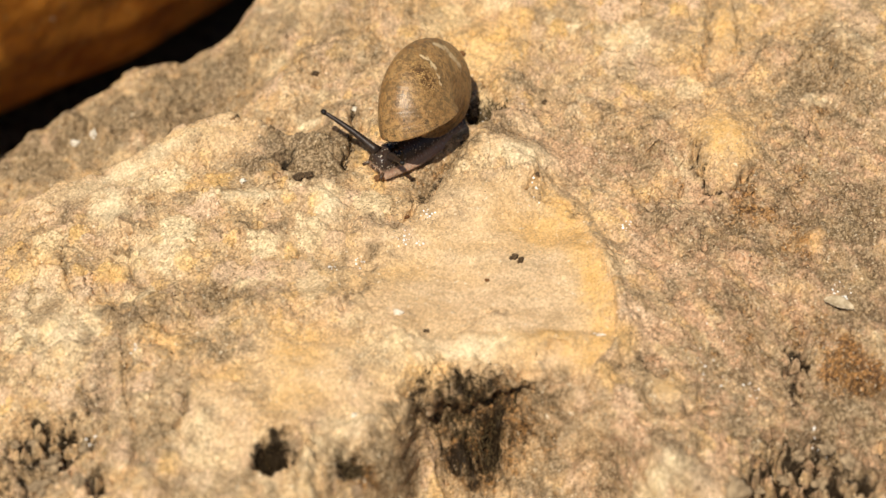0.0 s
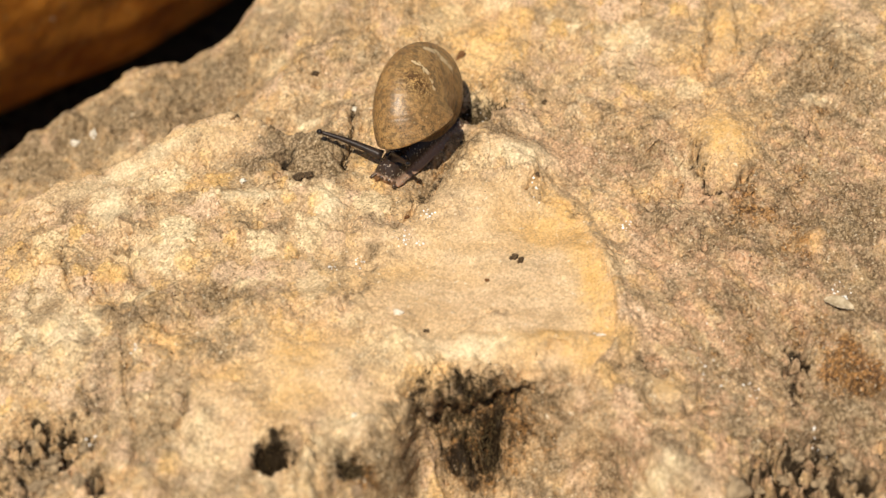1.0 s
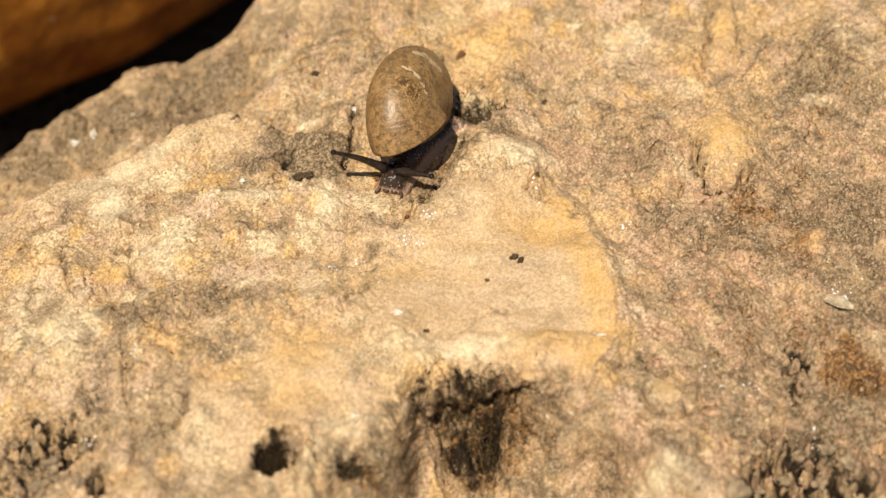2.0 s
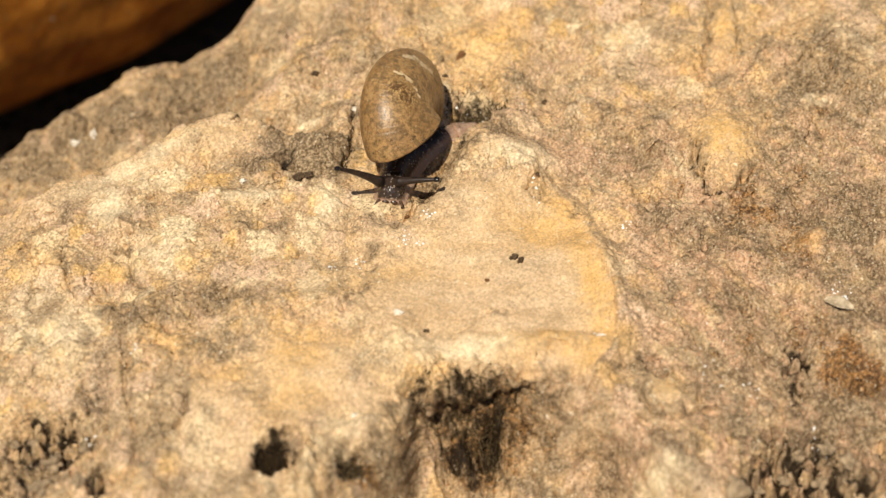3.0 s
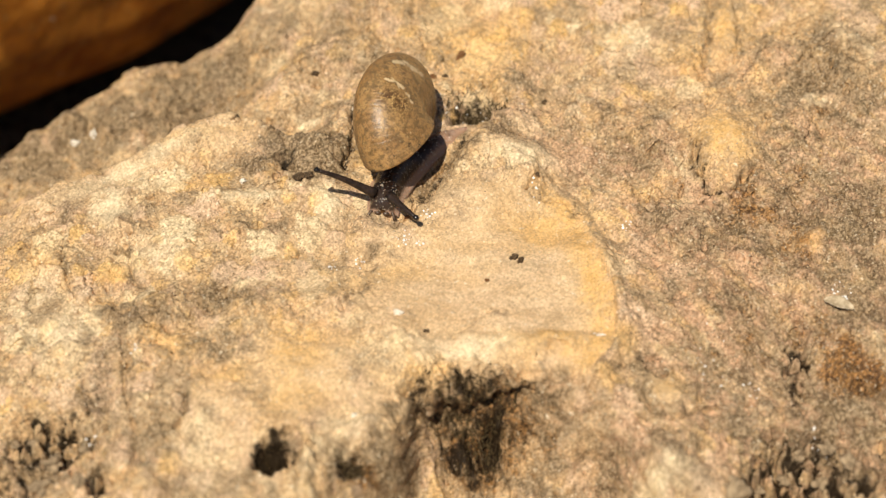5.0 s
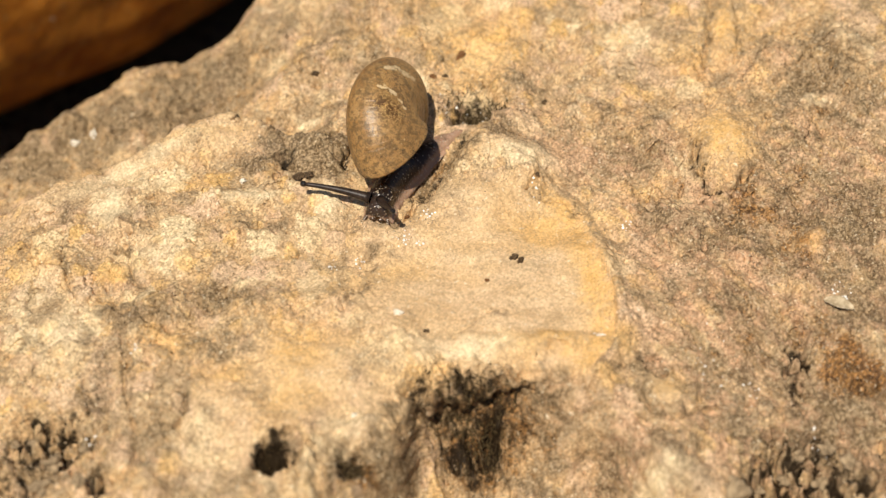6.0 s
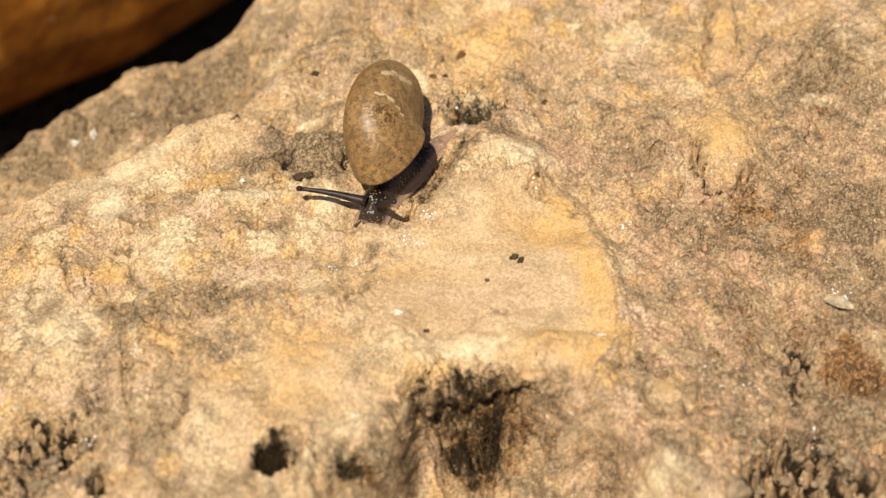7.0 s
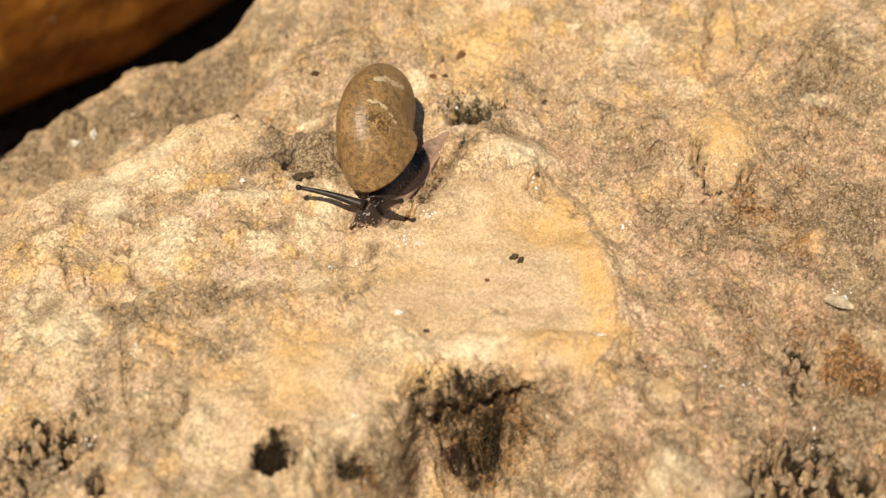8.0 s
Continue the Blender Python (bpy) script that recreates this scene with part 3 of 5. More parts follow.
lump(53.8, -41.8, 2.28, 1.04, 20, -2.4, 3)
lump(52.4, -36.9, 0.69, 2.39, 0, -1.2)
lump(41.2, -28.7, 1.5, 0.75, 10, -1.6, 3)
lump(41.9, -31.3, 0.69, 0.6, 0, -1.5, 3)
lump(45.7, -32.4, 1.38, 0.75, 20, -1.2, 3)
lump(62.1, -38.3, 1.84, 1.19, 15, -2.2, 3)
lump(57, -47.6, 0.79, 1.03, 0, -2, 3)
lump(70.9, -29.5, 0.93, 1.81, 0, -2, 3)
lump(74.1, -22.4, 1.17, 6.08, 0, -2.2)
lump(73.4, -34.4, 1.38, 2.4, 0, -2.4)
lump(68, -44.2, 2.97, 1.48, 15, -3.5, 3)
lump(73.8, -47, 2.96, 2.66, 0, -5, 3)
lump(67.1, -48.8, 1.59, 2.36, 0, -3, 3)
lump(64.3, -54.9, 4.96, 3.81, 30, -3.5)
lump(71.1, -55.1, 10.14, 6.45, 12, -7, 5)
lump(81.5, -47.8, 6.83, 2.96, 0, -2)
lump(67.7, -48.7, 3.41, 2.95, 0, -3, 3)
lump(72, -57.6, 3.82, 2.34, 0, -5, 3)
lump(80.7, -56.6, 6.76, 1.76, 0, -4, 3)
lump(74.2, -53, 4.52, 2.06, 20, -3)
lump(88.8, -35.2, 1.85, 0.9, 0, -3, 3)
lump(88, -46, 1.6, 1.78, 0, -3, 3)
lump(51.6, 18.3, 0.61, 2.23, 0, -1.4, 3)
lump(54.8, 25, 0.74, 2.25, 0, -1.4, 3)
lump(51.5, 27.4, 1.24, 0.64, 30, -1, 3)
lump(48, 30.6, 2.24, 0.81, 10, -0.8)
lump(45.8, 11.9, 1.22, 2.22, 30, -0.8)
lump(75.6, 13, 0.85, 3.48, 15, -1.2)
lump(79.4, 7.2, 1.69, 1.26, 0, -2, 3)
lump(77.2, 10, 3.16, 3.79, 0, -1.4)
lump(84.5, 38.3, 3, 2.27, 0, -1.6)
lump(79.4, 43.8, 3.27, 4.25, 0, -1.2)
lump(83.4, 32.6, 0.99, 3.23, -10, -1.2)
lump(66.8, 16.4, 2.45, 2.23, 20, -1)
lump(55.3, -1.2, 1.68, 0.62, 30, -1, 3)
lump(57, -2.1, 0.96, 0.93, 0, -1, 3)
lump(72.7, -14.4, 1.18, 0.77, 0, -1, 3)
lump(50.4, -12.1, 2.13, 0.77, 35, -1, 3)
lump(38.1, 3.9, 1.69, 1.57, 0, -0.8)
lump(63.6, -10.3, 2.37, 1.85, 30, -0.8)
lump(86.1, 2.2, 0.72, 3.13, 0, -1)
lump(70.4, 32.6, 0.62, 3.23, -20, -0.8)
lump(7, 40.3, 4.53, 3.27, 0, -3, 3)
lump(2, 38.3, 2.51, 2.28, 0, -1.5)
lump(15.1, 32.4, 3.74, 2.27, 0, -1.2, 3)
lump(12.6, 29.7, 0.75, 0.97, 0, -1, 3)
lump(-18, 34.9, 2.25, 4.23, 0, -1.6)
lump(-20.8, 5, 4.1, 1.41, 3, -1, 3)
lump(-16.8, 36.3, 1.13, 1.63, 0, -1.4, 3)
lump(-1.8, 52.9, 1.28, 2.32, 0, -0.8)
lump(-18.7, 65.4, 6.48, 4.38, 0, -1.2)
lump(-10.8, 58.2, 5.14, 4.34, 0, -1)
lump(-28.6, 50.5, 7.67, 2.66, 10, -1.2)
lump(41, 41, 2.52, 1.31, 0, -0.9)
lump(49.9, 42.2, 5.04, 2.62, 0, -0.8)
lump(-10.2, 8.8, 4.12, 1.58, 25, -1.2)
lump(-4.8, 16.2, 3.18, 2.23, 40, -1.6)
lump(0.7, 25.1, 3.71, 1.93, 40, -1.6)
lump(-7.9, 23.4, 4.94, 4.17, 40, -1)
lump(10, 19, 13.5, 9, 38, 2.6, 4)
lump(7.5, 41, 5.5, 4.2, 10, -5, 3)
lump(0, 24, 9, 2.6, 55, -1.6, 2)
# cracks: width, depth, course
crack(0.6, 2.2, (-20.4, 40.4), (-20.5, 32), (-21.2, 23.4))
crack(0.36, 0.9, (-81.6, 3.7), (-79.5, -6.8), (-76, -14.5))
crack(0.36, 0.9, (-67.3, 1.1), (-64.6, -8.4), (-63.1, -12.1))
crack(0.36, 0.9, (-66.3, -22.7), (-64.3, -32.3), (-64.5, -38.5), (-62.1, -45.3), (-61.3, -56.5))
crack(0.36, 1.2, (-56.4, -38.1), (-52.4, -39.1), (-51.5, -43.1), (-53.8, -46.7))
crack(0.36, 0.7, (-47, 5.2), (-44.1, 7.3), (-39.1, 5.1), (-34.9, 6.3))
crack(0.48, 2.5, (57.7, -60.4), (61.5, -54.8), (66.3, -48.3), (70.3, -44.1))
crack(0.48, 1, (61.7, 73.1), (59.6, 57.1), (57.7, 47.6))
crack(0.36, 0.8, (66.9, 69.1), (67.1, 62), (65.7, 53.2))
crack(0.36, 1.4, (57.1, 17.6), (60, 15.1), (63.1, 16.4), (69, 22.2))
crack(0.36, 0.7, (-23.1, -4.9), (-17.2, -4.2), (-14.9, 0.2))
crack(0.36, 0.9, (-21.2, -18), (-19.9, -13.9), (-15.9, -9.7))
crack(0.3, 0.5, (2, 20.1), (5.1, 25.1), (6.3, 28.2))
crack(0.36, 0.6, (-10, -2.2), (-16, -4.9))
crack(0.36, 0.6, (-56.2, -25), (-59, -18.7), (-64, -15.9))
crack(0.48, 1.2, (-17.4, 7.9), (-10.2, 6.3), (-6, 10.5), (-1.1, 18.6), (2, 25.1), (5.7, 31.6))
crack(0.36, 0.6, (17.9, 15.4), (25.2, 14.6), (29.9, 9.7))
crack(0.36, 0.7, (70.9, -21.2), (72, -30.4), (74.4, -36.1), (80.3, -35.8), (88.6, -34.6))
crack(0.36, 0.6, (66.2, 8.7), (62.2, 4.2), (66.5, -3.5))
crack(0.3, 0.5, (1.9, -25.6), (10, -19.6), (13.5, -20.4))
crack(0.36, 0.7, (-72.9, -35), (-71.1, -42), (-75.7, -42.8))
crack(0.36, 0.6, (72.9, 56.3), (69.5, 53), (66.5, 46.3))
crack(0.48, 1, (9.6, 48.4), (14.6, 40), (20.9, 39))
crack(0.5, 1.6, (55.5, 28), (55.6, 21.5), (58.5, 17), (63, 16.5), (67, 20))
crack(0.4, 1.0, (39.5, -36), (42.0, -41.5), (46.5, -43.5), (51, -42))
# dust, moss, dark patches, rust and bare calcite
# five black holes in and beside the hollow: their shade put into the colour
stain_or_shade("dark", -4.6, -38.0, 2.6, 3.4, 15, 0.8)
stain_or_shade("dark", 6.4, -36.0, 5.6, 3.6, 0, 1.15)
stain_or_shade("dark", 4.2, -48, 3.9, 2.6, 0, 1.15)
stain_or_shade("dark", 10.3, -44.6, 1.9, 5.5, 0, 1.15)
stain_or_shade("dark", -18.6, -55.4, 2.7, 3.9, 0, 1.2)
stain_or_shade("rust", 46.5, -17.8, 10.6, 14.3, 20, 0.3)
stain_or_shade("rust", 75.9, -4.9, 10.7, 14.5, 0, 0.35)
stain_or_shade("rust", 24.8, -41.5, 9.2, 9.3, 0, 0.35)
stain_or_shade("grey", 75.4, 17.5, 23.3, 38, 0, 0.68)
stain_or_shade("grey", 62.1, -29.8, 25.5, 15.6, 20, 0.62)
stain_or_shade("grey", 21.2, 52, 11.5, 10.3, 0, 0.4)
stain_or_shade("grey", -60.4, -46.7, 15.8, 12.2, 0, 0.4)
stain_or_shade("grey", -73.2, -30.7, 22, 23.4, 0, 0.3)
stain_or_shade("grey", -23.8, 63, 25.9, 14, 0, 0.5)
stain_or_shade("grey", 39.8, 42.8, 20.2, 18.7, 0, 0.35)
stain_or_shade("grey", -32.2, 30.7, 13.1, 10.9, 0, 1)
stain_or_shade("grey", -40.8, 27.5, 7.4, 4.7, 0, 0.85)
# ledge behind the rim: dust, with its slope's shade put into the grey
stain_or_shade("grey", -64, 62.2, 19.8, 14.3, 20, 1.05)
stain_or_shade("grey", -40.1, 72.4, 10.6, 12.5, 0, 0.75)
stain_or_shade("grey", -80.8, 55.7, 18.4, 14.2, 20, 0.95)
stain_or_shade("grey", -95, 49.5, 17.1, 10.6, 10, 0.95)
stain_or_shade("grey", -50.6, 64.4, 14.5, 12.4, 20, 1)
stain_or_shade("slick", 1.9, -9.7, 26, 20.8, 0, 1)
stain_or_shade("slick", 21.2, 3.7, 13.3, 14.6, 0, 1)
stain_or_shade("slick", 14.4, 25.3, 9.9, 4.3, 0, 0.8)
stain_or_shade("slick", -28, -34.1, 12.6, 13.9, 0, 0.9)
stain_or_shade("slick", 20.4, -25.7, 12.7, 4.7, 0, 1)
stain_or_shade("slick", 65.1, 62, 5.1, 10.4, 0, 0.8)
stain_or_shade("slick", 62.1, 29, 7.4, 8.4, 0, 0.8)
stain_or_shade("slick", 45.4, -37.5, 5.2, 4, 0, 0.8)
stain_or_shade("slick", -71.5, 14.2, 3.7, 5.9, 0, 0.9)
stain_or_shade("slick", -16.4, -39.5, 12.5, 6.2, 25, 0.7)
stain_or_shade("slick", -43.4, -46, 6.8, 15.3, 30, 0.6)
stain_or_shade("grey", -81.2, 12, 5.5, 3, 0, 0.6)
stain_or_shade("grey", -69.2, -36.7, 4, 9.3, 0, 0.75)
stain_or_shade("grey", -46.9, -14.4, 11.2, 5.7, 0, 0.9)
stain_or_shade("grey", -63.7, -18.4, 15.2, 7.1, 0, 0.6)
stain_or_shade("grey", -81.6, -53.6, 7.9, 8.4, 0, 0.8)
stain_or_shade("knob", -78.7, -47.1, 11.3, 4.9, 0, 1.15)
stain_or_shade("knob", -83.7, -55.9, 6.7, 4.6, 0, 1.0)
stain_or_shade("knob", -67.6, -57.4, 3.4, 3.6, 0, 1.0)
stain_or_shade("dark", -70.3, -38, 3, 6.2, 0, 0.55)
stain_or_shade("dark", -45.2, -13.7, 4.2, 1.9, 15, 0.42)
stain_or_shade("dark", -34.5, 25.4, 3, 2.7, 0, 0.9)
stain_or_shade("dark", -20.5, 33, 1.3, 8.4, 0, 0.7)
stain_or_shade("grey", -44.4, -28.4, 5.8, 3.4, 0, 0.65)
stain_or_shade("grey", -17.2, -4.5, 10.7, 3.2, 0, 0.5)
stain_or_shade("grey", 1.9, 10.1, 7.3, 3, 0, 0.65)
stain_or_shade("grey", -17, -13, 6.5, 4.8, 30, 0.45)
stain_or_shade("grey", 13.2, 33.3, 7.5, 4.4, 0, 0.7)
# moss pit behind the snail, its colour darkened for the shell's shadow too
stain_or_shade("dark", 6.4, 40.3, 6.5, 5.4, 0, 0.9)
stain_or_shade("grey", -18.5, 57.4, 12.2, 8.7, 0, 0.6)
stain_or_shade("grey", -28.4, 44.4, 8.9, 5.1, 0, 0.6)
stain_or_shade("grey", -10.9, 69.8, 14.3, 6.3, 0, 0.45)
stain_or_shade("grey", 14.6, 41.6, 5, 5.1, 0, 0.5)
stain_or_shade("grey", 43, 29.3, 17.4, 9.2, 10, 0.6)
stain_or_shade("rust", 47.3, 41.4, 8.8, 3.7, 0, 0.5)
stain_or_shade("grey", 62.2, 4.2, 15.7, 11.4, 20, 0.85)
stain_or_shade("grey", 48, 7.8, 7.3, 8.2, 30, 0.75)
stain_or_shade("grey", 80.8, 45.5, 5.3, 7.7, 0, 0.95)
stain_or_shade("grey", 90.2, 33, 9.9, 15.1, 0, 0.65)
stain_or_shade("grey", 86.5, 6.6, 9.7, 17.9, 0, 0.85)
stain_or_shade("rust", 77.8, 17.5, 6.1, 9.9, 0, 0.45)
stain_or_shade("rust", 54.2, -26.2, 8.1, 7.8, 30, 0.35)
stain_or_shade("rust", 63.5, -25.8, 7, 9.4, 0, 0.4)
stain_or_shade("rust", 39.4, 32.7, 7.5, 3.4, 0, 0.35)
stain_or_shade("rust", 64.2, 14.3, 4.9, 4.3, 10, 0.7)
stain_or_shade("rust", 67.2, 22.3, 4.9, 5, 0, 0.4)
stain_or_shade("grey", 59.5, -17.3, 7.1, 11.1, 20, 0.7)
stain_or_shade("rust", 64.2, -17, 5.9, 9.5, 0, 0.45)
stain_or_shade("knob", 73.1, -26.6, 3, 13.4, 0, 1)
stain_or_shade("rust", 76.7, -22.3, 7, 9.5, 0, 0.55)
stain_or_shade("rust", 83.1, -30.4, 6.5, 6.9, 0, 1)
stain_or_shade("dark", 88.1, -27, 3.5, 1.9, 0, 0.4)
stain_or_shade("grey", 78.9, -37.8, 13.8, 9.3, 0, 0.85)
stain_or_shade("knob", 70.8, -52.4, 12.4, 9.2, 20, 1.25)
stain_or_shade("knob", 69.1, -44.9, 4.6, 2.2, 0, 0.9)
stain_or_shade("knob", 80.6, -56.9, 10.1, 3.6, 0, 1.1)
stain_or_shade("grey", 84, -46.4, 9.1, 9.2, 0, 0.8)
stain_or_shade("grey", 58.9, -43, 8, 6.2, 0, 0.7)
stain_or_shade("knob", 6.4, -41.5, 13, 10, 0, 0.8)
stain_or_shade("rust", 8, -43, 16, 11, 0, 0.8)
# more of the hollow's shade, laid into the colour over its rust
stain_or_shade("dark", 3, -41, 13, 9, 0, 0.7)
stain_or_shade("dark", 0.7, -46.1, 10.3, 7.7, 0, 0.3)
stain_or_shade("grey", 16.7, -39.4, 10.3, 12.4, 0, 0.9)
stain_or_shade("grey", -10.6, -53.1, 7.9, 7.6, 0, 0.8)
stain_or_shade("grey", 8.8, -47.5, 13.8, 6.2, 0, 0.8)
# the deep hole at the left front, its blackness painted in
stain_or_shade("dark", -33.2, -52.8, 4.2, 3.6, 0, 1.5)
stain_or_shade("grey", 34, -46.3, 5.7, 4.3, 0, 0.75)
stain_or_shade("grey", 47.1, -50, 9, 4.6, -30, 0.6)
# a little more painted shade in the small front hole
stain_or_shade("dark", -18.3, -55.5, 2.7, 3.9, 0, 0.4)
stain_or_shade("grey", -7.3, -44.3, 6.8, 7.7, 0, 0.8)
stain_or_shade("grey", 34.1, 24, 9.9, 6.7, 0, 0.5)
stain_or_shade("grey", 37.2, 39.6, 8.8, 5.1, 0, 0.5)
stain_or_shade("grey", 30.8, 3.6, 7.2, 9.8, 0, 0.3)
stain_or_shade("grey", 54, -29, 4.6, 7.8, 30, 0.6)
stain_or_shade("grey", -52.8, -41.8, 3.4, 6.1, 0, 0.55)
stain_or_shade("grey", -65.1, -3.4, 4.8, 6.5, 0, 0.4)
stain_or_shade("grey", -5.4, 17, 7.3, 5, 40, 0.6)
stain_or_shade("rust", 15.7, 32.4, 5, 2, 0, 0.5)
stain_or_shade("rust", 50.6, 20.9, 3.7, 3, 0, 0.6)
stain_or_shade("rust", 84.5, 38.3, 3.2, 2.4, 0, 0.8)
stain_or_shade("rust", -38.8, 44.4, 5.1, 2.4, 0, 0.4)
stain_or_shade("rust", 45.3, -39.4, 5.7, 4, 30, 0.4)
stain_or_shade("rust", -19.8, 6.3, 4.8, 2, 0, 0.5)
stain_or_shade("rust", -29.7, 10.4, 4.9, 4.9, 30, 0.25)
stain_or_shade("warm", 23.7, 7.1, 10.9, 6.5, 10, 0.8)
stain_or_shade("warm", 31.5, -9.9, 3.8, 9.6, 0, 0.95)
stain_or_shade("warm", 21.5, -27.4, 10.4, 3.4, 0, 0.8)
stain_or_shade("warm", 8.5, 59.8, 12.9, 10.4, 0, 0.75)
stain_or_shade("warm", 2.1, 69.6, 10.4, 5.3, 0, 0.4)
stain_or_shade("warm", 64.4, 62.1, 4.6, 9.7, 0, 0.8)
stain_or_shade("warm", 55, 53.8, 5.1, 7.6, 0, 0.7)
stain_or_shade("warm", 61.5, 29, 7.4, 8.6, 30, 0.95)
stain_or_shade("slick", 61.5, 28.5, 7.4, 8.6, 30, 1.0)
stain_or_shade("slick", 45.4, -38, 5.8, 4, -35, 1.0)
stain_or_shade("warm", -87.1, -2.1, 6, 7.1, 0, 0.6)
stain_or_shade("warm", -57.2, -26.5, 5.2, 5, 0, 0.6)
stain_or_shade("warm", -29.4, -27.1, 8.1, 6.9, 0, 0.8)
stain_or_shade("warm", -44, -34.7, 6.9, 4, 20, 0.6)
stain_or_shade("warm", -70.1, -7, 4.8, 2.3, 0, 0.7)
stain_or_shade("warm", -71.2, -14.4, 1.4, 1.6, 0, 0.9)
stain_or_shade("warm", 7.1, 48.4, 5.1, 4.1, 0, 0.5)
stain_or_shade("warm", -53.4, 20.6, 7.4, 2, 15, 0.5)
stain_or_shade("warm", -56.7, 32.3, 10, 1.7, 10, 0.5)
stain_or_shade("warm", -30.1, -39.6, 6.8, 6.2, 0, 0.5)
stain_or_shade("warm", 45.4, -37.5, 4.6, 3.4, -20, 0.6)
stain_or_shade("warm", 35.4, -25.7, 4.6, 2.8, 10, 0.6)
stain_or_shade("warm", -10, -6.5, 9.5, 3.2, 10, 0.35)
stain_or_shade("warm", -2.8, -34.1, 8, 2.8, 10, 0.6)
stain_or_shade("warm", -87, 198.4, 6.8, 6.9, 0, 0.2)
stain_or_shade("warm", 77.6, 0.9, 2.9, 2.3, 0, 0.7)
stain_or_shade("warm", 43.7, 17.5, 6.1, 3.3, 10, 0.4)
stain_or_shade("pink", 65.5, 50.6, 7.6, 6.2, 0, 0.8)
stain_or_shade("pink", 74.4, 51.7, 5.1, 5.1, 0, 0.7)
stain_or_shade("pink", 57.8, -8.2, 10.7, 8, 30, 0.6)
stain_or_shade("pink", 7.7, -16.3, 19.9, 11.1, 0, 0.25)
stain_or_shade("pink", 63.2, -31, 6.9, 7.8, 0, 0.5)
stain_or_shade("pink", 41.4, -3.5, 9.6, 9.7, 20, 0.5)
stain_or_shade("pink", 24.8, -37.5, 6.9, 7.7, 0, 0.5)
stain_or_shade("pale", -71.5, 13.8, 3.7, 6.6, 0, 1)
stain_or_shade("pale", -24.9, 13.4, 3.2, 4.6, 0, 0.9)
stain_or_shade("pale", -41.4, 15, 9.2, 2.6, 0, 0.9)
stain_or_shade("pale", -59.9, -0.4, 8.4, 5.7, 10, 0.6)
stain_or_shade("pale", -78.7, -23, 7, 11, 0, 0.65)
stain_or_shade("pale", 15.5, 23.3, 7.4, 3.3, 5, 0.8)
stain_or_shade("pale", 6.5, -28.5, 8.1, 2.8, 5, 0.8)
stain_or_shade("pale", -17.9, -48.1, 6.2, 3, 10, 0.7)
stain_or_shade("pale", 40.6, 60.1, 5.7, 3.1, 0, 0.6)
stain_or_shade("pale", -29.6, 41.5, 3, 1.7, 0, 0.8)
stain_or_shade("pale", -7.4, -29.3, 10.4, 4, 10, 0.5)
stain_or_shade("pale", 43.5, -55.5, 7.9, 4, 0, 0.7)
stain_or_shade("pale", -67, 20, 9.9, 3.3, 10, 0.5)
stain_or_shade("pale", -85.9, -12.3, 5.9, 9.6, 0, 0.5)
stain_or_shade("pale", 50.8, 14.1, 3.7, 1.6, 0, 0.4)
stain_or_shade("pale", -26.2, -56.2, 1.6, 6.6, 0, 0.5)
stain_or_shade("pale", -37.6, 78.3, 8, 10.7, 0, 0.25)
stain_or_shade("pale", 82.3, 41.1, 5, 1.4, 0, 0.6)
stain_or_shade("pale", 90.3, 58.8, 5.1, 4.1, 0, 0.5)
# the same mossy pit, with more of the shell's shadow painted in
stain_or_shade("dark", 7.5, 41, 6.0, 4.8, 10, 0.75)
stain_or_shade("dark", -3.5, 17.5, 9, 1.3, 48, 0.75)
stain_or_shade("rust", -3.5, 22, 10, 3.4, 48, 0.55)
stain_or_shade("grey", -3.5, 22, 12, 4.5, 48, 0.8)
stain_or_shade("knob", 78, -54, 15, 7, 0, 1.0)
stain_or_shade("grey", 80, -46, 18, 10, 0, 0.85)
stain_or_shade("dark", 85, -30, 6, 6, 0, 0.5)
stain_or_shade("grey", 84, -8, 14, 16, 0, 0.6)
stain_or_shade("grey", -28.5, 27, 9, 8, 0, 1.4)
stain_or_shade("grey", -41, 25, 5, 3.4, 0, 1.4)
stain_or_shade("dark", -40, 24.5, 3.5, 1.6, 0, 0.5)
stain_or_shade("slick", -72, 24, 24, 5, 27, 0.85)
stain_or_shade("slick", -48, 33, 9, 5, 0, 0.8)
# pale band along the rim: the light it catches, put into the colour
stain_or_shade("pale", -66, 26.5, 18, 2.2, 27, 0.7)
stain_or_shade("grey", 88, 5, 15, 24, 0, 0.8)
stain_or_shade("rust", 66, 11, 8, 6, 0, 0.75)
stain_or_shade("rust", 50, 17, 5, 5, 0, 0.6)
stain_or_shade("grey", 82, -38, 18, 12, 0, 0.95)
stain_or_shade("grey", 87, 50, 11, 17, 0, 0.85)
stain_or_shade("rust", 84, -30, 7.5, 6, 0, 1.4)
# grey over the lower front: the steep face's dimness put into the colour
stain_or_shade("grey", -35, -58, 30, 9, 0, 0.6)
stain_or_shade("grey", 30, -52, 16, 7, 0, 0.55)
stain_or_shade("grey", 88, 44, 15, 22, 0, 0.6)
stain_or_shade("grey", 87, -15, 12, 14, 0, 0.7)
stain_or_shade("grey", -24, -57, 14, 6, 10, 0.7)
stain_or_shade("rust", -17, -56, 5, 5, 0, 0.8)
stain_or_shade("grey", -53, -33, 5, 12, -15, 0.6)
stain_or_shade("grey", -71, -38, 4, 9, 0, 0.8)
stain_or_shade("grey", 46, 11, 9, 5, -40, 0.7)
stain_or_shade("rust", 75, 2, 6, 12, 20, 0.6)
stain_or_shade("dark", 56.3, 20, 0.8, 4, -20, 0.9)
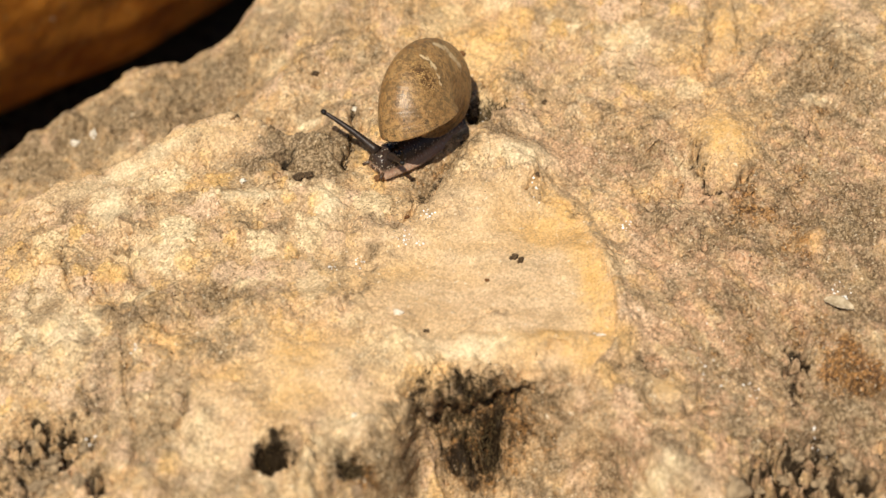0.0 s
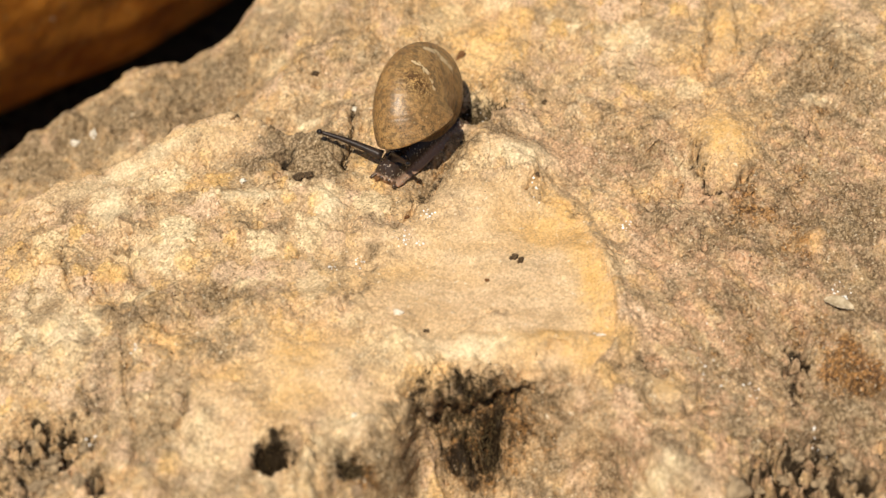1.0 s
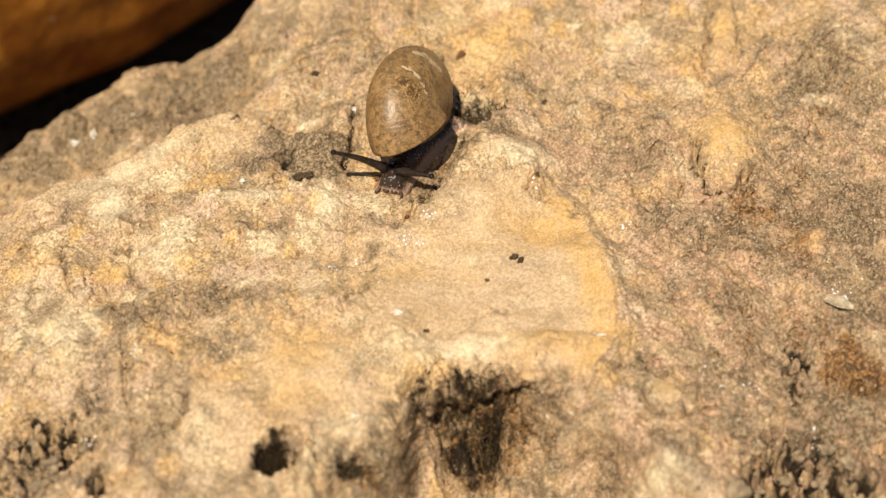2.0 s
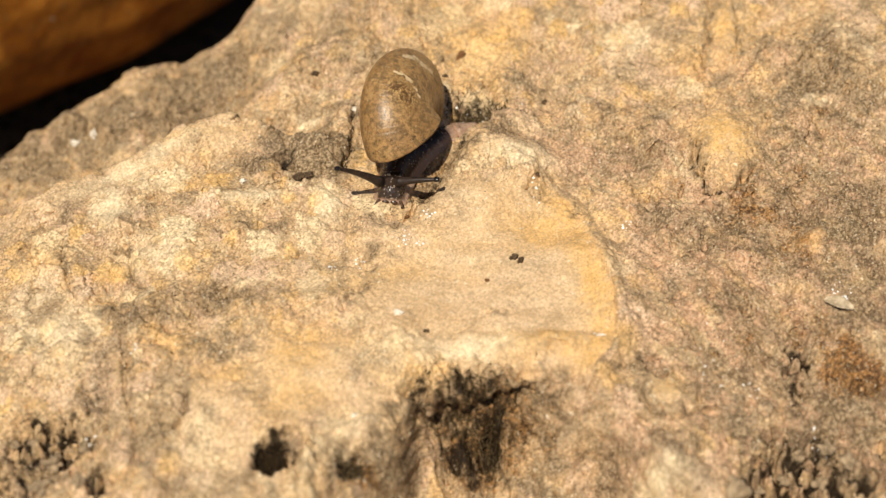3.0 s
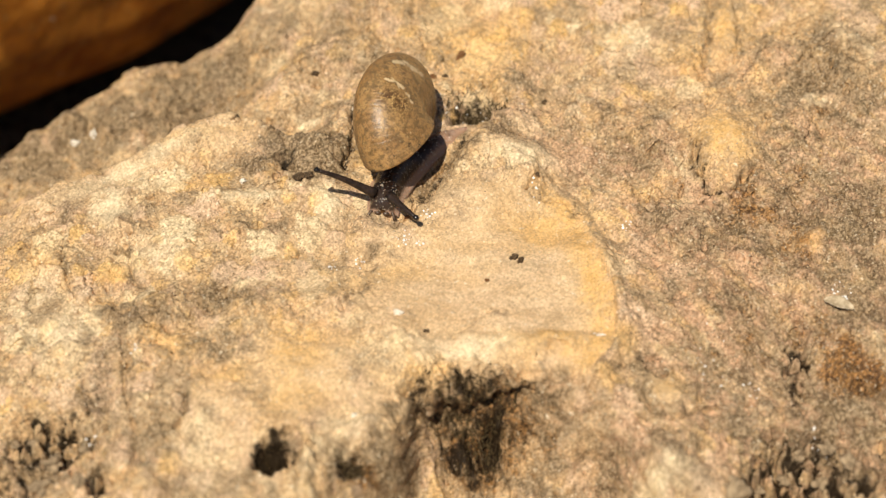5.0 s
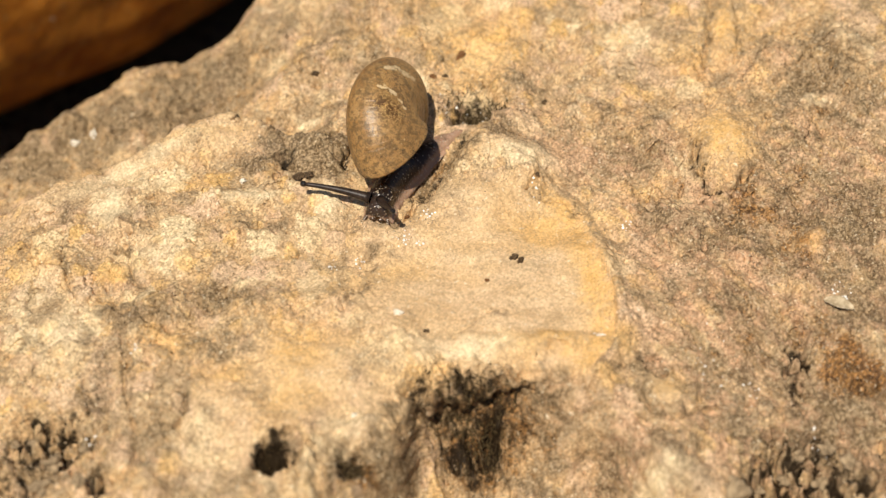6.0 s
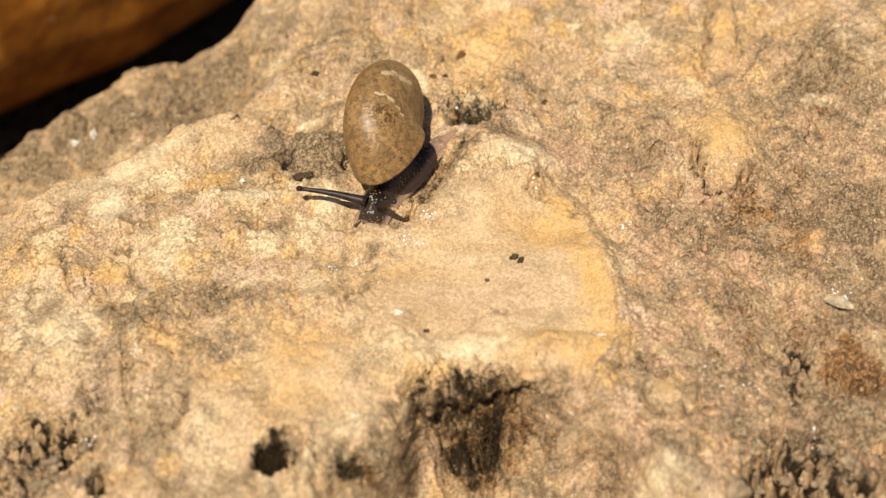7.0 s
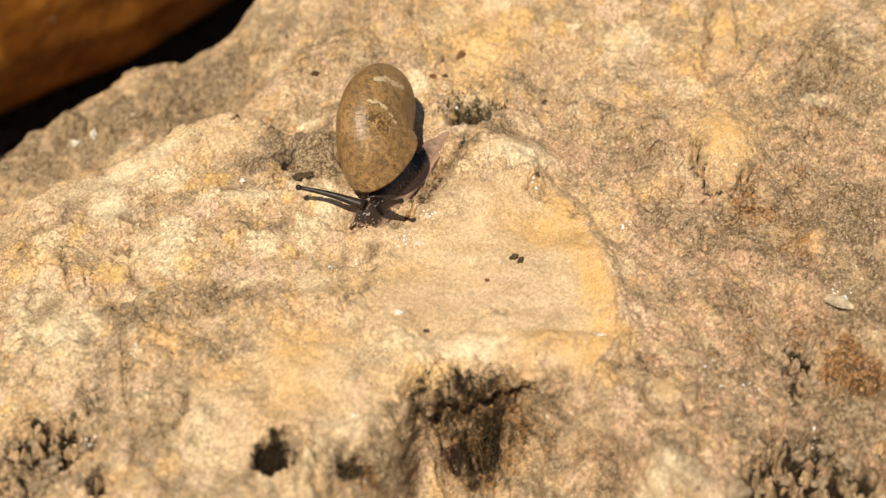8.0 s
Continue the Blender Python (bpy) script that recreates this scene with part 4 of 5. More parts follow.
stain_or_shade("dark", 59, 15.5, 5, 0.7, 25, 0.8)
stain_or_shade("dark", 42, -30, 3, 1.2, -30, 0.7)
stain_or_shade("grey", 40, -31, 9, 4, -35, 0.7)
stain_or_shade("pale", -48.8, -52.2, 4.5, 12.1, 30, 0.4)


# ---- the boulder: one uneven stone, finest where the sun and the snail are ----
def spaced(a, b, c, d, inner, outer):
    return np.concatenate([np.linspace(a, b, outer, endpoint=False), np.linspace(b, c, inner, endpoint=False), np.linspace(c, d, outer + 1)])


def build_boulder():
    us, vs = spaced(-178, -112, 112, 172, 1000, 30), spaced(-140, -82, 104, 178, 740, 30)
    gu, gv = np.meshgrid(us, vs)
    u, v = gu.ravel(), gv.ravel()
    dust = stains_and_shade(u, v)
    h = rock_height(u, v, True, dust)
    # a little sideways unevenness, so that steep faces are not smooth
    pu = u + 0.16 * fbm(u / 2.3 + h / 3, v / 2.3, 110, 3)
    pv = v + 0.16 * fbm(u / 2.3, v / 2.3 + h / 3, 120, 3)
    # steep faces are broken up across their height
    grid = h.reshape(gu.shape)
    steep = smooth((np.abs(np.gradient(grid, vs, axis=0)) - 0.5) / 0.9).ravel()
    pv = pv + cave(u, v) + steep * (0.8 * fbm(u / 7, h / 5, 130, 3, 0.55) + 0.2 * gnoise(u / 1.6, h / 1.4, 140))
    pu = pu + steep * 0.6 * fbm(h / 5, u / 5, 150, 3, 0.55)
    mesh = sheet_mesh("boulder", np.stack([pu, pv, np.maximum(h, -96)], axis=-1) * MM, len(vs), len(us))
    # every mask feeds the colour, real dust and painted shade alike
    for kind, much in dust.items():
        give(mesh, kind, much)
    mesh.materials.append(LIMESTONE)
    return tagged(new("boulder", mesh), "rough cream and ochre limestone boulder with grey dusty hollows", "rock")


boulder = build_boulder()


def rest(u, v):
    """The height of the stone at one place, in millimetres."""
    return float(rock_height(np.array([float(u)]), np.array([float(v)]))[0])


def lean(u, v, reach=1.0):
    """The stone's normal there."""
    a = rock_height(np.array([u - reach, u + reach, u, u], dtype=float), np.array([v, v, v - reach, v + reach], dtype=float), False)
    return Vector(((a[0] - a[1]) / (2 * reach), (a[2] - a[3]) / (2 * reach), 1)).normalized()


def build_ground():
    rings = 40
    r = np.concatenate([[0.0], np.geomspace(0.05, 400, rings - 1)])
    ang = np.linspace(0, 2 * math.pi, 96, endpoint=False)
    x, y = (r[:, None] * np.cos(ang)).ravel(), (r[:, None] * np.sin(ang)).ravel()
    z = -0.088 + 0.006 * fbm(x / 0.06, y / 0.06, 200, 3) * (np.hypot(x, y) < 3)
    mesh = sheet_mesh("ground", np.stack([x, y, z], axis=-1), rings, 96, True)
    mesh.materials.append(SOIL)
    tagged(new("ground", mesh), "dark bare soil round the stones", "ground", kind="structure")


build_ground()


def build_brown_stone():
    bm = bmesh.new()
    bmesh.ops.create_icosphere(bm, subdivisions=6, radius=1.0)
    for v in bm.verts:
        k = 1 + 0.10 * noise.noise(v.co * 1.4 + Vector((4, 1, 7))) + 0.03 * noise.noise(v.co * 4.2)
        v.co = Vector((v.co.x * 0.130, v.co.y * 0.058, v.co.z * 0.066)) * k
    ob = part("smooth_stone", bm, BROWN)
    ob.matrix_world = pose(-0.116, 0.180, -0.030, 0, 0, 46)
    tagged(ob, "smooth reddish brown stone lying behind the boulder", "stone")


build_brown_stone()


# ---- the snail ----
# its own space: x to its right, y forward, z up
SHELL_GROW, SHELL_WAY, SHELL_TUBE, SHELL_START = 0.152, 7.277, 11.175, radians(-22.654)


def shell_point(back, around):
    """A point of the shell: back, the angle wound back from the mouth; around, the angle round the tube."""
    k = math.exp(-SHELL_GROW * back)
    phi = SHELL_START + back
    # the inner side of the tube stays short of the axis
    out = SHELL_WAY * k + SHELL_TUBE * k * math.cos(around) * (1.0 if math.cos(around) > 0 else 0.62)
    side = 8.812 * (1 - k) + SHELL_TUBE * k * 0.713 * math.sin(around)
    return Vector((side - 1.0, out * math.cos(phi) - 1.0, out * math.sin(phi) - 1.0))


def near_line(points, places, wide):
    """1 on a line through places, falling to 0 beside it."""
    best = np.full(len(points), 9.0)
    for a, b in zip(places[:-1], places[1:]):
        a, b = np.array(a, dtype=float), np.array(b, dtype=float)
        t = np.clip(((points - a) @ (b - a)) / ((b - a) @ (b - a)), 0, 1)
        best = np.minimum(best, np.linalg.norm(points - a - t[:, None] * (b - a), axis=1))
    return np.exp(-(best / wide) ** 2)


def build_shell(parent):
    rows, cols = 400, 140
    wound = np.concatenate([np.linspace(0, 7, 300, endpoint=False), np.linspace(7, 3.4 * 2 * math.pi, 100)])
    pts = np.array([[shell_point(b, j * 2 * math.pi / cols) for j in range(cols)] for b in wound])
    flat = pts.reshape(-1, 3)
    mesh = sheet_mesh("shell", flat * MM, rows, cols, True)
    back = np.repeat(wound, cols)
    round_ = np.tile(np.arange(cols) * 2 * math.pi / cols, rows)
    lines = fbm(back * 26, round_ * 0.6, 300, 3, 0.7)
    axis = np.hypot(flat[:, 1] + 1, flat[:, 2] + 1)
    give(mesh, "growth", np.clip(0.5 + 0.55 * lines * smooth((axis - 3) / 6), 0, 1))
    give(mesh, "mouth", np.exp(-(back / 0.22) ** 2))
    give(mesh, "scar", SCARS(flat))
    give(mesh, "worn", WORN(flat))
    mesh.materials.append(SHELL)
    ob = new("shell", mesh)
    ob.parent = parent
    thick = ob.modifiers.new("wall", "SOLIDIFY")
    thick.thickness, thick.offset = 0.00035, -1
    # the callus that closes the navel lies flush with the last whorl
    hull = bmesh.new()
    for p in flat[(back > 0.5) & (back < 5.2) & (flat[:, 0] < 3.0)][::3]:
        hull.verts.new(Vector(p) * (0.985 * MM))
    found = bmesh.ops.convex_hull(hull, input=hull.verts)
    bmesh.ops.delete(hull, geom=list({g for g in found["geom_interior"] + found["geom_unused"] if isinstance(g, bmesh.types.BMVert)}), context="VERTS")
    bmesh.ops.subdivide_edges(hull, edges=[e for e in hull.edges if e.calc_length() > 1.5 * MM], cuts=3, use_grid_fill=True)
    bmesh.ops.triangulate(hull, faces=hull.faces)
    part("callus", hull, SHELL, ob)
    return tagged(ob, "horn-brown translucent shell with a peeled whitish scar")


def SCARS(p):
    q = p + 0.32 * np.stack([fbm(p[:, 1] * 0.7 + k, p[:, 2] * 0.7 + p[:, 0] * 0.6, 310 + 10 * k, 3, 0.7) for k in range(3)], axis=-1)
    ragged = 0.92 + 0.45 * gnoise(p[:, 1] * 0.9, p[:, 0] * 0.9 + p[:, 2], 350)
    return np.maximum(1.2 * near_line(q, SCAR_TOP, 0.75) * ragged, 1.15 * near_line(q, SCAR_CREASE, 0.36) * ragged)


def WORN(p):
    return near_line(p, SCAR_WORN, 2.6)


FOOT_STEPS = 15


def foot_section(f):
    """Half-width and height of the foot, from the tail at 0 to the front at 1."""
    wide = 3.7 * math.sin(math.pi * min(1.0, 0.06 + 0.62 * f ** 0.75)) ** 0.8 * (1.0 if f < 0.7 else 1.0 - 0.35 * (f - 0.7))
    high = 1.0 + 4.2 * math.sin(math.pi * 0.5 * min(1.0, f * 1.25)) ** 1.1
    return wide, high


def build_foot_piece(i, parent):
    """One of the rings into which the soft foot is cut."""
    f = i / (FOOT_STEPS - 1)
    rings = []
    for k in range(-4, 5):
        g = f + k * 0.024
        wide, high = foot_section(min(max(g, 0.0), 1.0))
        slim = (1 - 0.10 * (abs(k) / 4) ** 2.5) * (1 if g >= 0 else math.sqrt(max(1 - (g / 0.1) ** 2, 0.02)))
        wide, high = wide * slim, high * slim
        side = [(1.30, 0.0), (1.36, 0.06), (1.22, 0.14), (1.02, 0.24), (0.93, 0.42), (0.85, 0.62), (0.66, 0.83), (0.36, 0.96)]
        shape = [(a, b) for a, b in side] + [(0.0, 1.0)] + [(-a, b) for a, b in side[::-1]]
        rings.append([Vector((a * wide, k * 0.72, b * high)) * MM for a, b in shape])
    return part("foot_piece", loft(rings), SKIN, parent)


def build_head(parent):
    """The head with its snout, made round the place where it meets the stone."""
    rings = []
    for y, w, low, high in ((-4.2, 2.2, 1.2, 4.6), (-3.4, 2.75, 0.7, 5.2), (-2.2, 2.85, 0.35, 5.4), (-1.0, 2.75, 0.2, 5.3), (0.1, 2.6, 0.15, 4.9),
                            (1.0, 2.35, 0.15, 4.2), (1.7, 2.0, 0.25, 3.3), (2.2, 1.45, 0.5, 2.5), (2.45, 0.7, 0.9, 1.9)):
        mid, half = (low + high) / 2, (high - low) / 2
        rings.append([Vector((w * math.copysign(abs(math.cos(a)) ** 0.8, math.cos(a)), y, mid + half * math.copysign(abs(math.sin(a)) ** 0.85, math.sin(a)))) * MM
                      for a in (k * 2 * math.pi / 28 for k in range(28))])
    head = part("head", loft(rings), HEAD_SKIN, parent)
    for side in (-1, 1):
        feeler = part("lower_tentacle", tube([Vector(p) * MM for p in ((side * 1.5, 1.0, 1.7), (side * 2.1, 2.0, 1.3), (side * 2.7, 3.0, 0.8), (side * 3.0, 3.7, 0.45))],
                                             [0.55 * MM, 0.42 * MM, 0.34 * MM, 0.40 * MM]), FEELER, head)
        lobe = nugget(0.9 * MM, 0.7 * MM, 0.6 * MM, 5 + side, 0.1)
        bmesh.ops.translate(lobe, verts=lobe.verts, vec=Vector((side * 0.9, 2.3, 0.8)) * MM)
        part("mouth_lobe", lobe, FEELER, head)
    return head


TENTACLE_LONG = 14.3


def build_tentacle(parent, long):
    steps = 13
    at = [k / (steps - 1) for k in range(steps)]
    points = [Vector((0.25 * math.sin(2.6 * a), a * long, 0.3 * math.sin(math.pi * a))) * MM for a in at]
    ob = part("upper_tentacle", tube(points, [(1.05 - 0.90 * a ** 0.5 + 0.26) * MM for a in at], 14), TENTACLE, parent)
    eye = nugget(0.64 * MM, 0.76 * MM, 0.64 * MM, 3, 0.05, 3)
    bmesh.ops.translate(eye, verts=eye.verts, vec=points[-1] + Vector((0, 0.15 * MM, 0)))
    part("eye", eye, EYE_SKIN, ob, "dark rounded eye tip")
    return ob


def build_snail():
    snail = tagged(new("snail"), "dark brown snail with a horn-coloured shell crawling on limestone", "snail")
    shell = build_shell(snail)
    foot = [build_foot_piece(i, snail) for i in range(FOOT_STEPS)]
    return snail, shell, foot, build_head(snail), build_tentacle(snail, TENTACLE_LONG), build_tentacle(snail, 8.8)


SCAR_TOP = [(-1.99, 2.98, 11.66), (-2.76, 0.83, 10.88), (-3.78, -0.48, 8.96), (-3.77, -3.00, 6.86)]
SCAR_CREASE = [(-2.61, 8.17, 9.73), (-4.18, 7.09, 8.47), (-5.09, 6.63, 7.06), (-6.01, 6.63, 4.95), (-6.44, 6.54, 3.74)]
SCAR_WORN = [(-4.24, 10.59, 6.29), (-5.80, 9.49, 4.21)]
snail, shell, foot, head, tentacle_a, tentacle_b = build_snail()


# ---- small things on the stone ----
def clod(u, v, size, flat, seed, material, name, label, category, turn=0.0):
    """A crumb that lies on the stone, a little sunk in."""
    bm = nugget(size * MM, size * flat * MM, size * 0.75 * MM, seed, 0.65, 3)
    ob = part(name, bm, material)
    ob.matrix_world = pose(u * MM, v * MM, (rest(u, v) + size * 0.4) * MM, 0, 0, turn)
    return tagged(ob, label, category)


clod(15.0, -3.2, 0.84, 0.70, 1, CLOD, "dirt_clod", "dark crumbly dirt clod on bare limestone", "dirt", 20)
clod(16.3, -4.0, 0.72, 0.80, 2, CLOD, "dirt_clod", "dark crumbly dirt clod on bare limestone", "dirt", 70)
clod(-30.9, 18.9, 1.08, 0.80, 3, CLOD, "dirt_clod", "dark brown dirt clod beside a grey hollow", "dirt", 0)
clod(-29.1, 18.6, 0.84, 0.90, 4, CLOD, "dirt_clod", "dark brown dirt clod beside a grey hollow", "dirt", 0)
clod(4.1, 56.8, 0.96, 0.80, 5, CRUMB, "earth_crumb", "reddish brown earth crumb on the limestone", "dirt", 0)
clod(22.6, 43.7, 0.60, 0.70, 6, CLOD, "dirt_crumb", "small dark dirt crumb", "dirt", 0)
clod(-3.4, -24.1, 0.48, 0.80, 7, CLOD, "dirt_crumb", "small dark dirt crumb", "dirt", 0)
clod(20.4, 18.8, 0.48, 0.80, 8, CLOD, "dirt_crumb", "small dark dirt crumb", "dirt", 0)
clod(0.5, 50.1, 0.48, 0.80, 9, CLOD, "dirt_crumb", "small dark dirt crumb", "dirt", 0)
clod(-2.3, 49.9, 0.72, 0.90, 10, CRUMB, "earth_crumb", "reddish brown earth crumb on the limestone", "dirt", 0)
clod(-14.2, 20.8, 0.84, 0.80, 11, CRUMB, "earth_crumb", "rusty brown crumb in front of the snail", "dirt", 0)
clod(-7.8, 9.9, 0.60, 0.50, 12, CRUMB, "earth_crumb", "rusty brown crumb on the limestone", "dirt", 40)
clod(9.2, -9.6, 0.48, 0.80, 13, CRUMB, "earth_crumb", "small orange brown crumb", "dirt", 0)
clod(-28.8, 53.8, 0.72, 0.80, 14, CLOD, "dirt_crumb", "small dark dirt crumb", "dirt", 0)
clod(-19.7, 40.6, 0.60, 0.80, 15, CALCITE, "calcite_chip", "small white calcite chip", "stone", 0)
clod(-9.2, -20.1, 0.84, 0.55, 16, CALCITE, "calcite_chip", "white calcite chip on the shelf", "stone", -10)
clod(-43.5, 19.5, 0.72, 0.60, 17, CALCITE, "calcite_chip", "white calcite chip near the rim", "stone", 30)
clod(-17.8, -45.1, 0.48, 0.90, 18, CALCITE, "calcite_chip", "small white calcite chip", "stone", 0)
clod(-85.3, 53.1, 1.08, 0.50, 19, CALCITE, "calcite_chip", "pale chip on the lower ledge", "stone", 10)
clod(-81.4, 55.7, 0.72, 1.80, 20, CALCITE, "calcite_chip", "pale chip on the lower ledge", "stone", 10)
tagged(clod(-78.1, -51.9, 1.68, 0.80, 30, PEBBLE, "pebble", "dusty tan limestone pebble lodged in a pit", "stone", 0), group="pebbles in the pits")
tagged(clod(-79.8, -58.3, 1.92, 0.80, 31, PEBBLE, "pebble", "dusty tan limestone pebble lodged in a pit", "stone", 37), group="pebbles in the pits")
tagged(clod(-72.1, -58.2, 1.44, 0.80, 32, PEBBLE, "pebble", "dusty tan limestone pebble lodged in a pit", "stone", 74), group="pebbles in the pits")
tagged(clod(-86.4, -46.0, 1.20, 0.80, 33, PEBBLE, "pebble", "dusty tan limestone pebble lodged in a pit", "stone", 111), group="pebbles in the pits")
tagged(clod(-71.5, -50.2, 1.08, 0.80, 34, PEBBLE, "pebble", "dusty tan limestone pebble lodged in a pit", "stone", 148), group="pebbles in the pits")
tagged(clod(-82.3, -46.9, 1.08, 0.80, 35, PEBBLE, "pebble", "dusty tan limestone pebble lodged in a pit", "stone", 5), group="pebbles in the pits")
tagged(clod(-74.9, -55.6, 0.96, 0.80, 36, PEBBLE, "pebble", "dusty tan limestone pebble lodged in a pit", "stone", 42), group="pebbles in the pits")
tagged(clod(77.5, -46.6, 1.80, 0.80, 37, PEBBLE, "pebble", "dusty tan limestone pebble lodged in a pit", "stone", 79), group="pebbles in the pits")
tagged(clod(82.0, -49.1, 2.04, 0.80, 38, PEBBLE, "pebble", "dusty tan limestone pebble lodged in a pit", "stone", 116), group="pebbles in the pits")
tagged(clod(72.1, -45.8, 1.32, 0.80, 39, PEBBLE, "pebble", "dusty tan limestone pebble lodged in a pit", "stone", 153), group="pebbles in the pits")
tagged(clod(69.2, -50.0, 1.56, 0.80, 40, PEBBLE, "pebble", "dusty tan limestone pebble lodged in a pit", "stone", 10), group="pebbles in the pits")
tagged(clod(76.5, -50.4, 1.56, 0.80, 41, PEBBLE, "pebble", "dusty tan limestone pebble lodged in a pit", "stone", 47), group="pebbles in the pits")
tagged(clod(57.9, -58.2, 2.40, 0.80, 44, PEBBLE, "pebble", "dusty tan limestone pebble lodged in a pit", "stone", 158), group="pebbles in the pits")
tagged(clod(64.0, -52.8, 1.20, 0.80, 45, PEBBLE, "pebble", "dusty tan limestone pebble lodged in a pit", "stone", 15), group="pebbles in the pits")


def flakes(u, v, spread, count, seed, big=0.34):
    """A cluster of glittering mica flakes."""
    rnd = random.Random(seed)
    bm = bmesh.new()
    spots = [(u + rnd.gauss(0, spread), v + rnd.gauss(0, spread * 1.2)) for i in range(count)]
    high = rock_height(np.array([p[0] for p in spots]), np.array([p[1] for p in spots]))
    for (a, b), h in zip(spots, high):
        m = pose(a * MM, b * MM, (h + 0.1) * MM, rnd.gauss(27, 16), rnd.gauss(-18, 16), rnd.uniform(0, 180))
        s = big * rnd.uniform(0.4, 1.0) * MM
        bmesh.ops.create_cone(bm, cap_ends=True, segments=6, radius1=s, radius2=s * 0.8, depth=0.08 * MM, matrix=m)
    tagged(part("mica_flakes", bm, MICA, None, "", False), "glittering silvery mica flakes in the limestone", "mineral", kind="stuff")


flakes(-8.4, 1.7, 0.96, 14, 1)
flakes(-5.3, 1.7, 0.48, 6, 2)
flakes(-3.3, 9.0, 0.84, 12, 3)
flakes(-23.5, -5.3, 0.72, 8, 4)
flakes(-17.5, -2.8, 0.72, 8, 5)
flakes(83.5, -11.9, 1.20, 14, 6)
flakes(32.4, -25.2, 0.72, 8, 7)
flakes(-63.2, -29.0, 0.60, 7, 8)
flakes(-70.7, -48.3, 0.72, 8, 9)
flakes(54.6, -28.8, 2.88, 12, 10)
flakes(5.8, 41.4, 3.60, 22, 11)
flakes(39.6, 7.9, 0.72, 8, 12)
flakes(19.7, 15.5, 1.44, 8, 13)
flakes(62.9, -36.0, 1.20, 10, 14)
flakes(75.1, -44.0, 0.96, 8, 15)


def fibre(places, thick, label, seed=0):
    """A thin dry rootlet that lies on the stone."""
    rnd = random.Random(seed)
    fine = []
    for (ua, va), (ub, vb) in zip(places[:-1], places[1:]):
        for k in range(6):
            t = k / 6
            fine.append((ua + (ub - ua) * t + rnd.uniform(-0.15, 0.15), va + (vb - va) * t + rnd.uniform(-0.15, 0.15)))
    high = rock_height(np.array([p[0] for p in fine]), np.array([p[1] for p in fine]))
    back = cave(np.array([p[0] for p in fine]), np.array([p[1] for p in fine]))
    fine = [Vector((a, b + c, h + thick * 0.6 + 0.1)) * MM for (a, b), h, c in zip(fine, high, back)]
    wide = [thick * MM * (1 - 0.7 * i / len(fine)) for i in range(len(fine))]
    tagged(part("root_fibre", tube(fine, wide, 6), FIBRE), label, "root")


fibre([(82.2, 51.9), (84.2, 55.9), (87.1, 58.7), (91.6, 60.1), (97.0, 61.4)], 0.20, "thin curved dry rootlet on the stone", 0)
fibre([(90.7, 51.1), (93.2, 50.4), (96.5, 52.0)], 0.15, "thin dry rootlet on the stone", 1)
fibre([(78.7, 64.0), (81.9, 64.7), (85.2, 66.2), (87.5, 69.3)], 0.14, "thin dry rootlet on the stone", 2)
fibre([(84.2, -16.9), (85.8, -18.9), (88.4, -16.8), (90.2, -14.5)], 0.20, "thin dry curled rootlet beside a leaf scrap", 3)
fibre([(11.0, -37.6), (15.6, -37.5), (19.0, -38.9), (20.8, -40.5)], 0.16, "thin dark rootlet hanging in the hollow", 5)
fibre([(50.7, 22.0), (52.6, 24.2), (51.5, 28.0)], 0.14, "thin dark rootlet in a crack", 6)


def hollow_rootlets(u, v, wide, deep, count, seed):
    """Fine rootlets that hang and lie in the hollow under the shelf."""
    rnd = random.Random(seed)
    for i in range(count):
        a, b, way = u + rnd.uniform(-wide, wide), v + rnd.uniform(-deep, deep), rnd.uniform(0, 6.28)
        long = rnd.uniform(3, 8)
        places = [(a + long * t * math.cos(way + 0.8 * t), b + long * t * math.sin(way + 0.8 * t)) for t in (0, 0.33, 0.66, 1)]
        fibre(places, rnd.uniform(0.07, 0.13), "fine dry rootlet tangled in the dark hollow", seed + i)


hollow_rootlets(5.3, -43.0, 10, 4, 12, 40)
hollow_rootlets(-9.5, -51.2, 7, 4, 5, 60)


def moss_tuft(u, v, wide, count, seed):
    """A patch of short dark moss blades."""
    rnd = random.Random(seed)
    spots = [(u + rnd.gauss(0, wide), v + rnd.gauss(0, wide * 0.7)) for i in range(count)]
    us, vs = np.array([p[0] for p in spots]), np.array([p[1] for p in spots])
    bm = bmesh.new()
    for a, b, h in zip(us, vs + cave(us, vs), rock_height(us, vs)):
        root = Vector((a, b, h - 0.2))
        tip = root + Vector((rnd.gauss(0, 0.7), rnd.gauss(0.2, 0.7), rnd.uniform(0.7, 2.0)))
        side = Vector((rnd.uniform(-1, 1), rnd.uniform(-1, 1), 0)).normalized() * rnd.uniform(0.1, 0.2)
        other = side.cross(Vector((0, 0, 1)))
        foot_ring = [bm.verts.new((root + d) * MM) for d in (side, other, -side, -other)]
        point = bm.verts.new(tip * MM)
        for i in range(4):
            bm.faces.new((foot_ring[i], foot_ring[(i + 1) % 4], point))
    tagged(part("moss", bm, MOSS), "dark brown tufts of dry moss in a hollow of the stone", "moss", kind="stuff")


moss_tuft(7.0, 41.5, 2.8, 420, 5)
moss_tuft(4.2, -41.5, 5.0, 500, 6)
moss_tuft(8.5, -45.0, 3.5, 350, 7)
moss_tuft(-18.5, -55.5, 2.4, 150, 8)


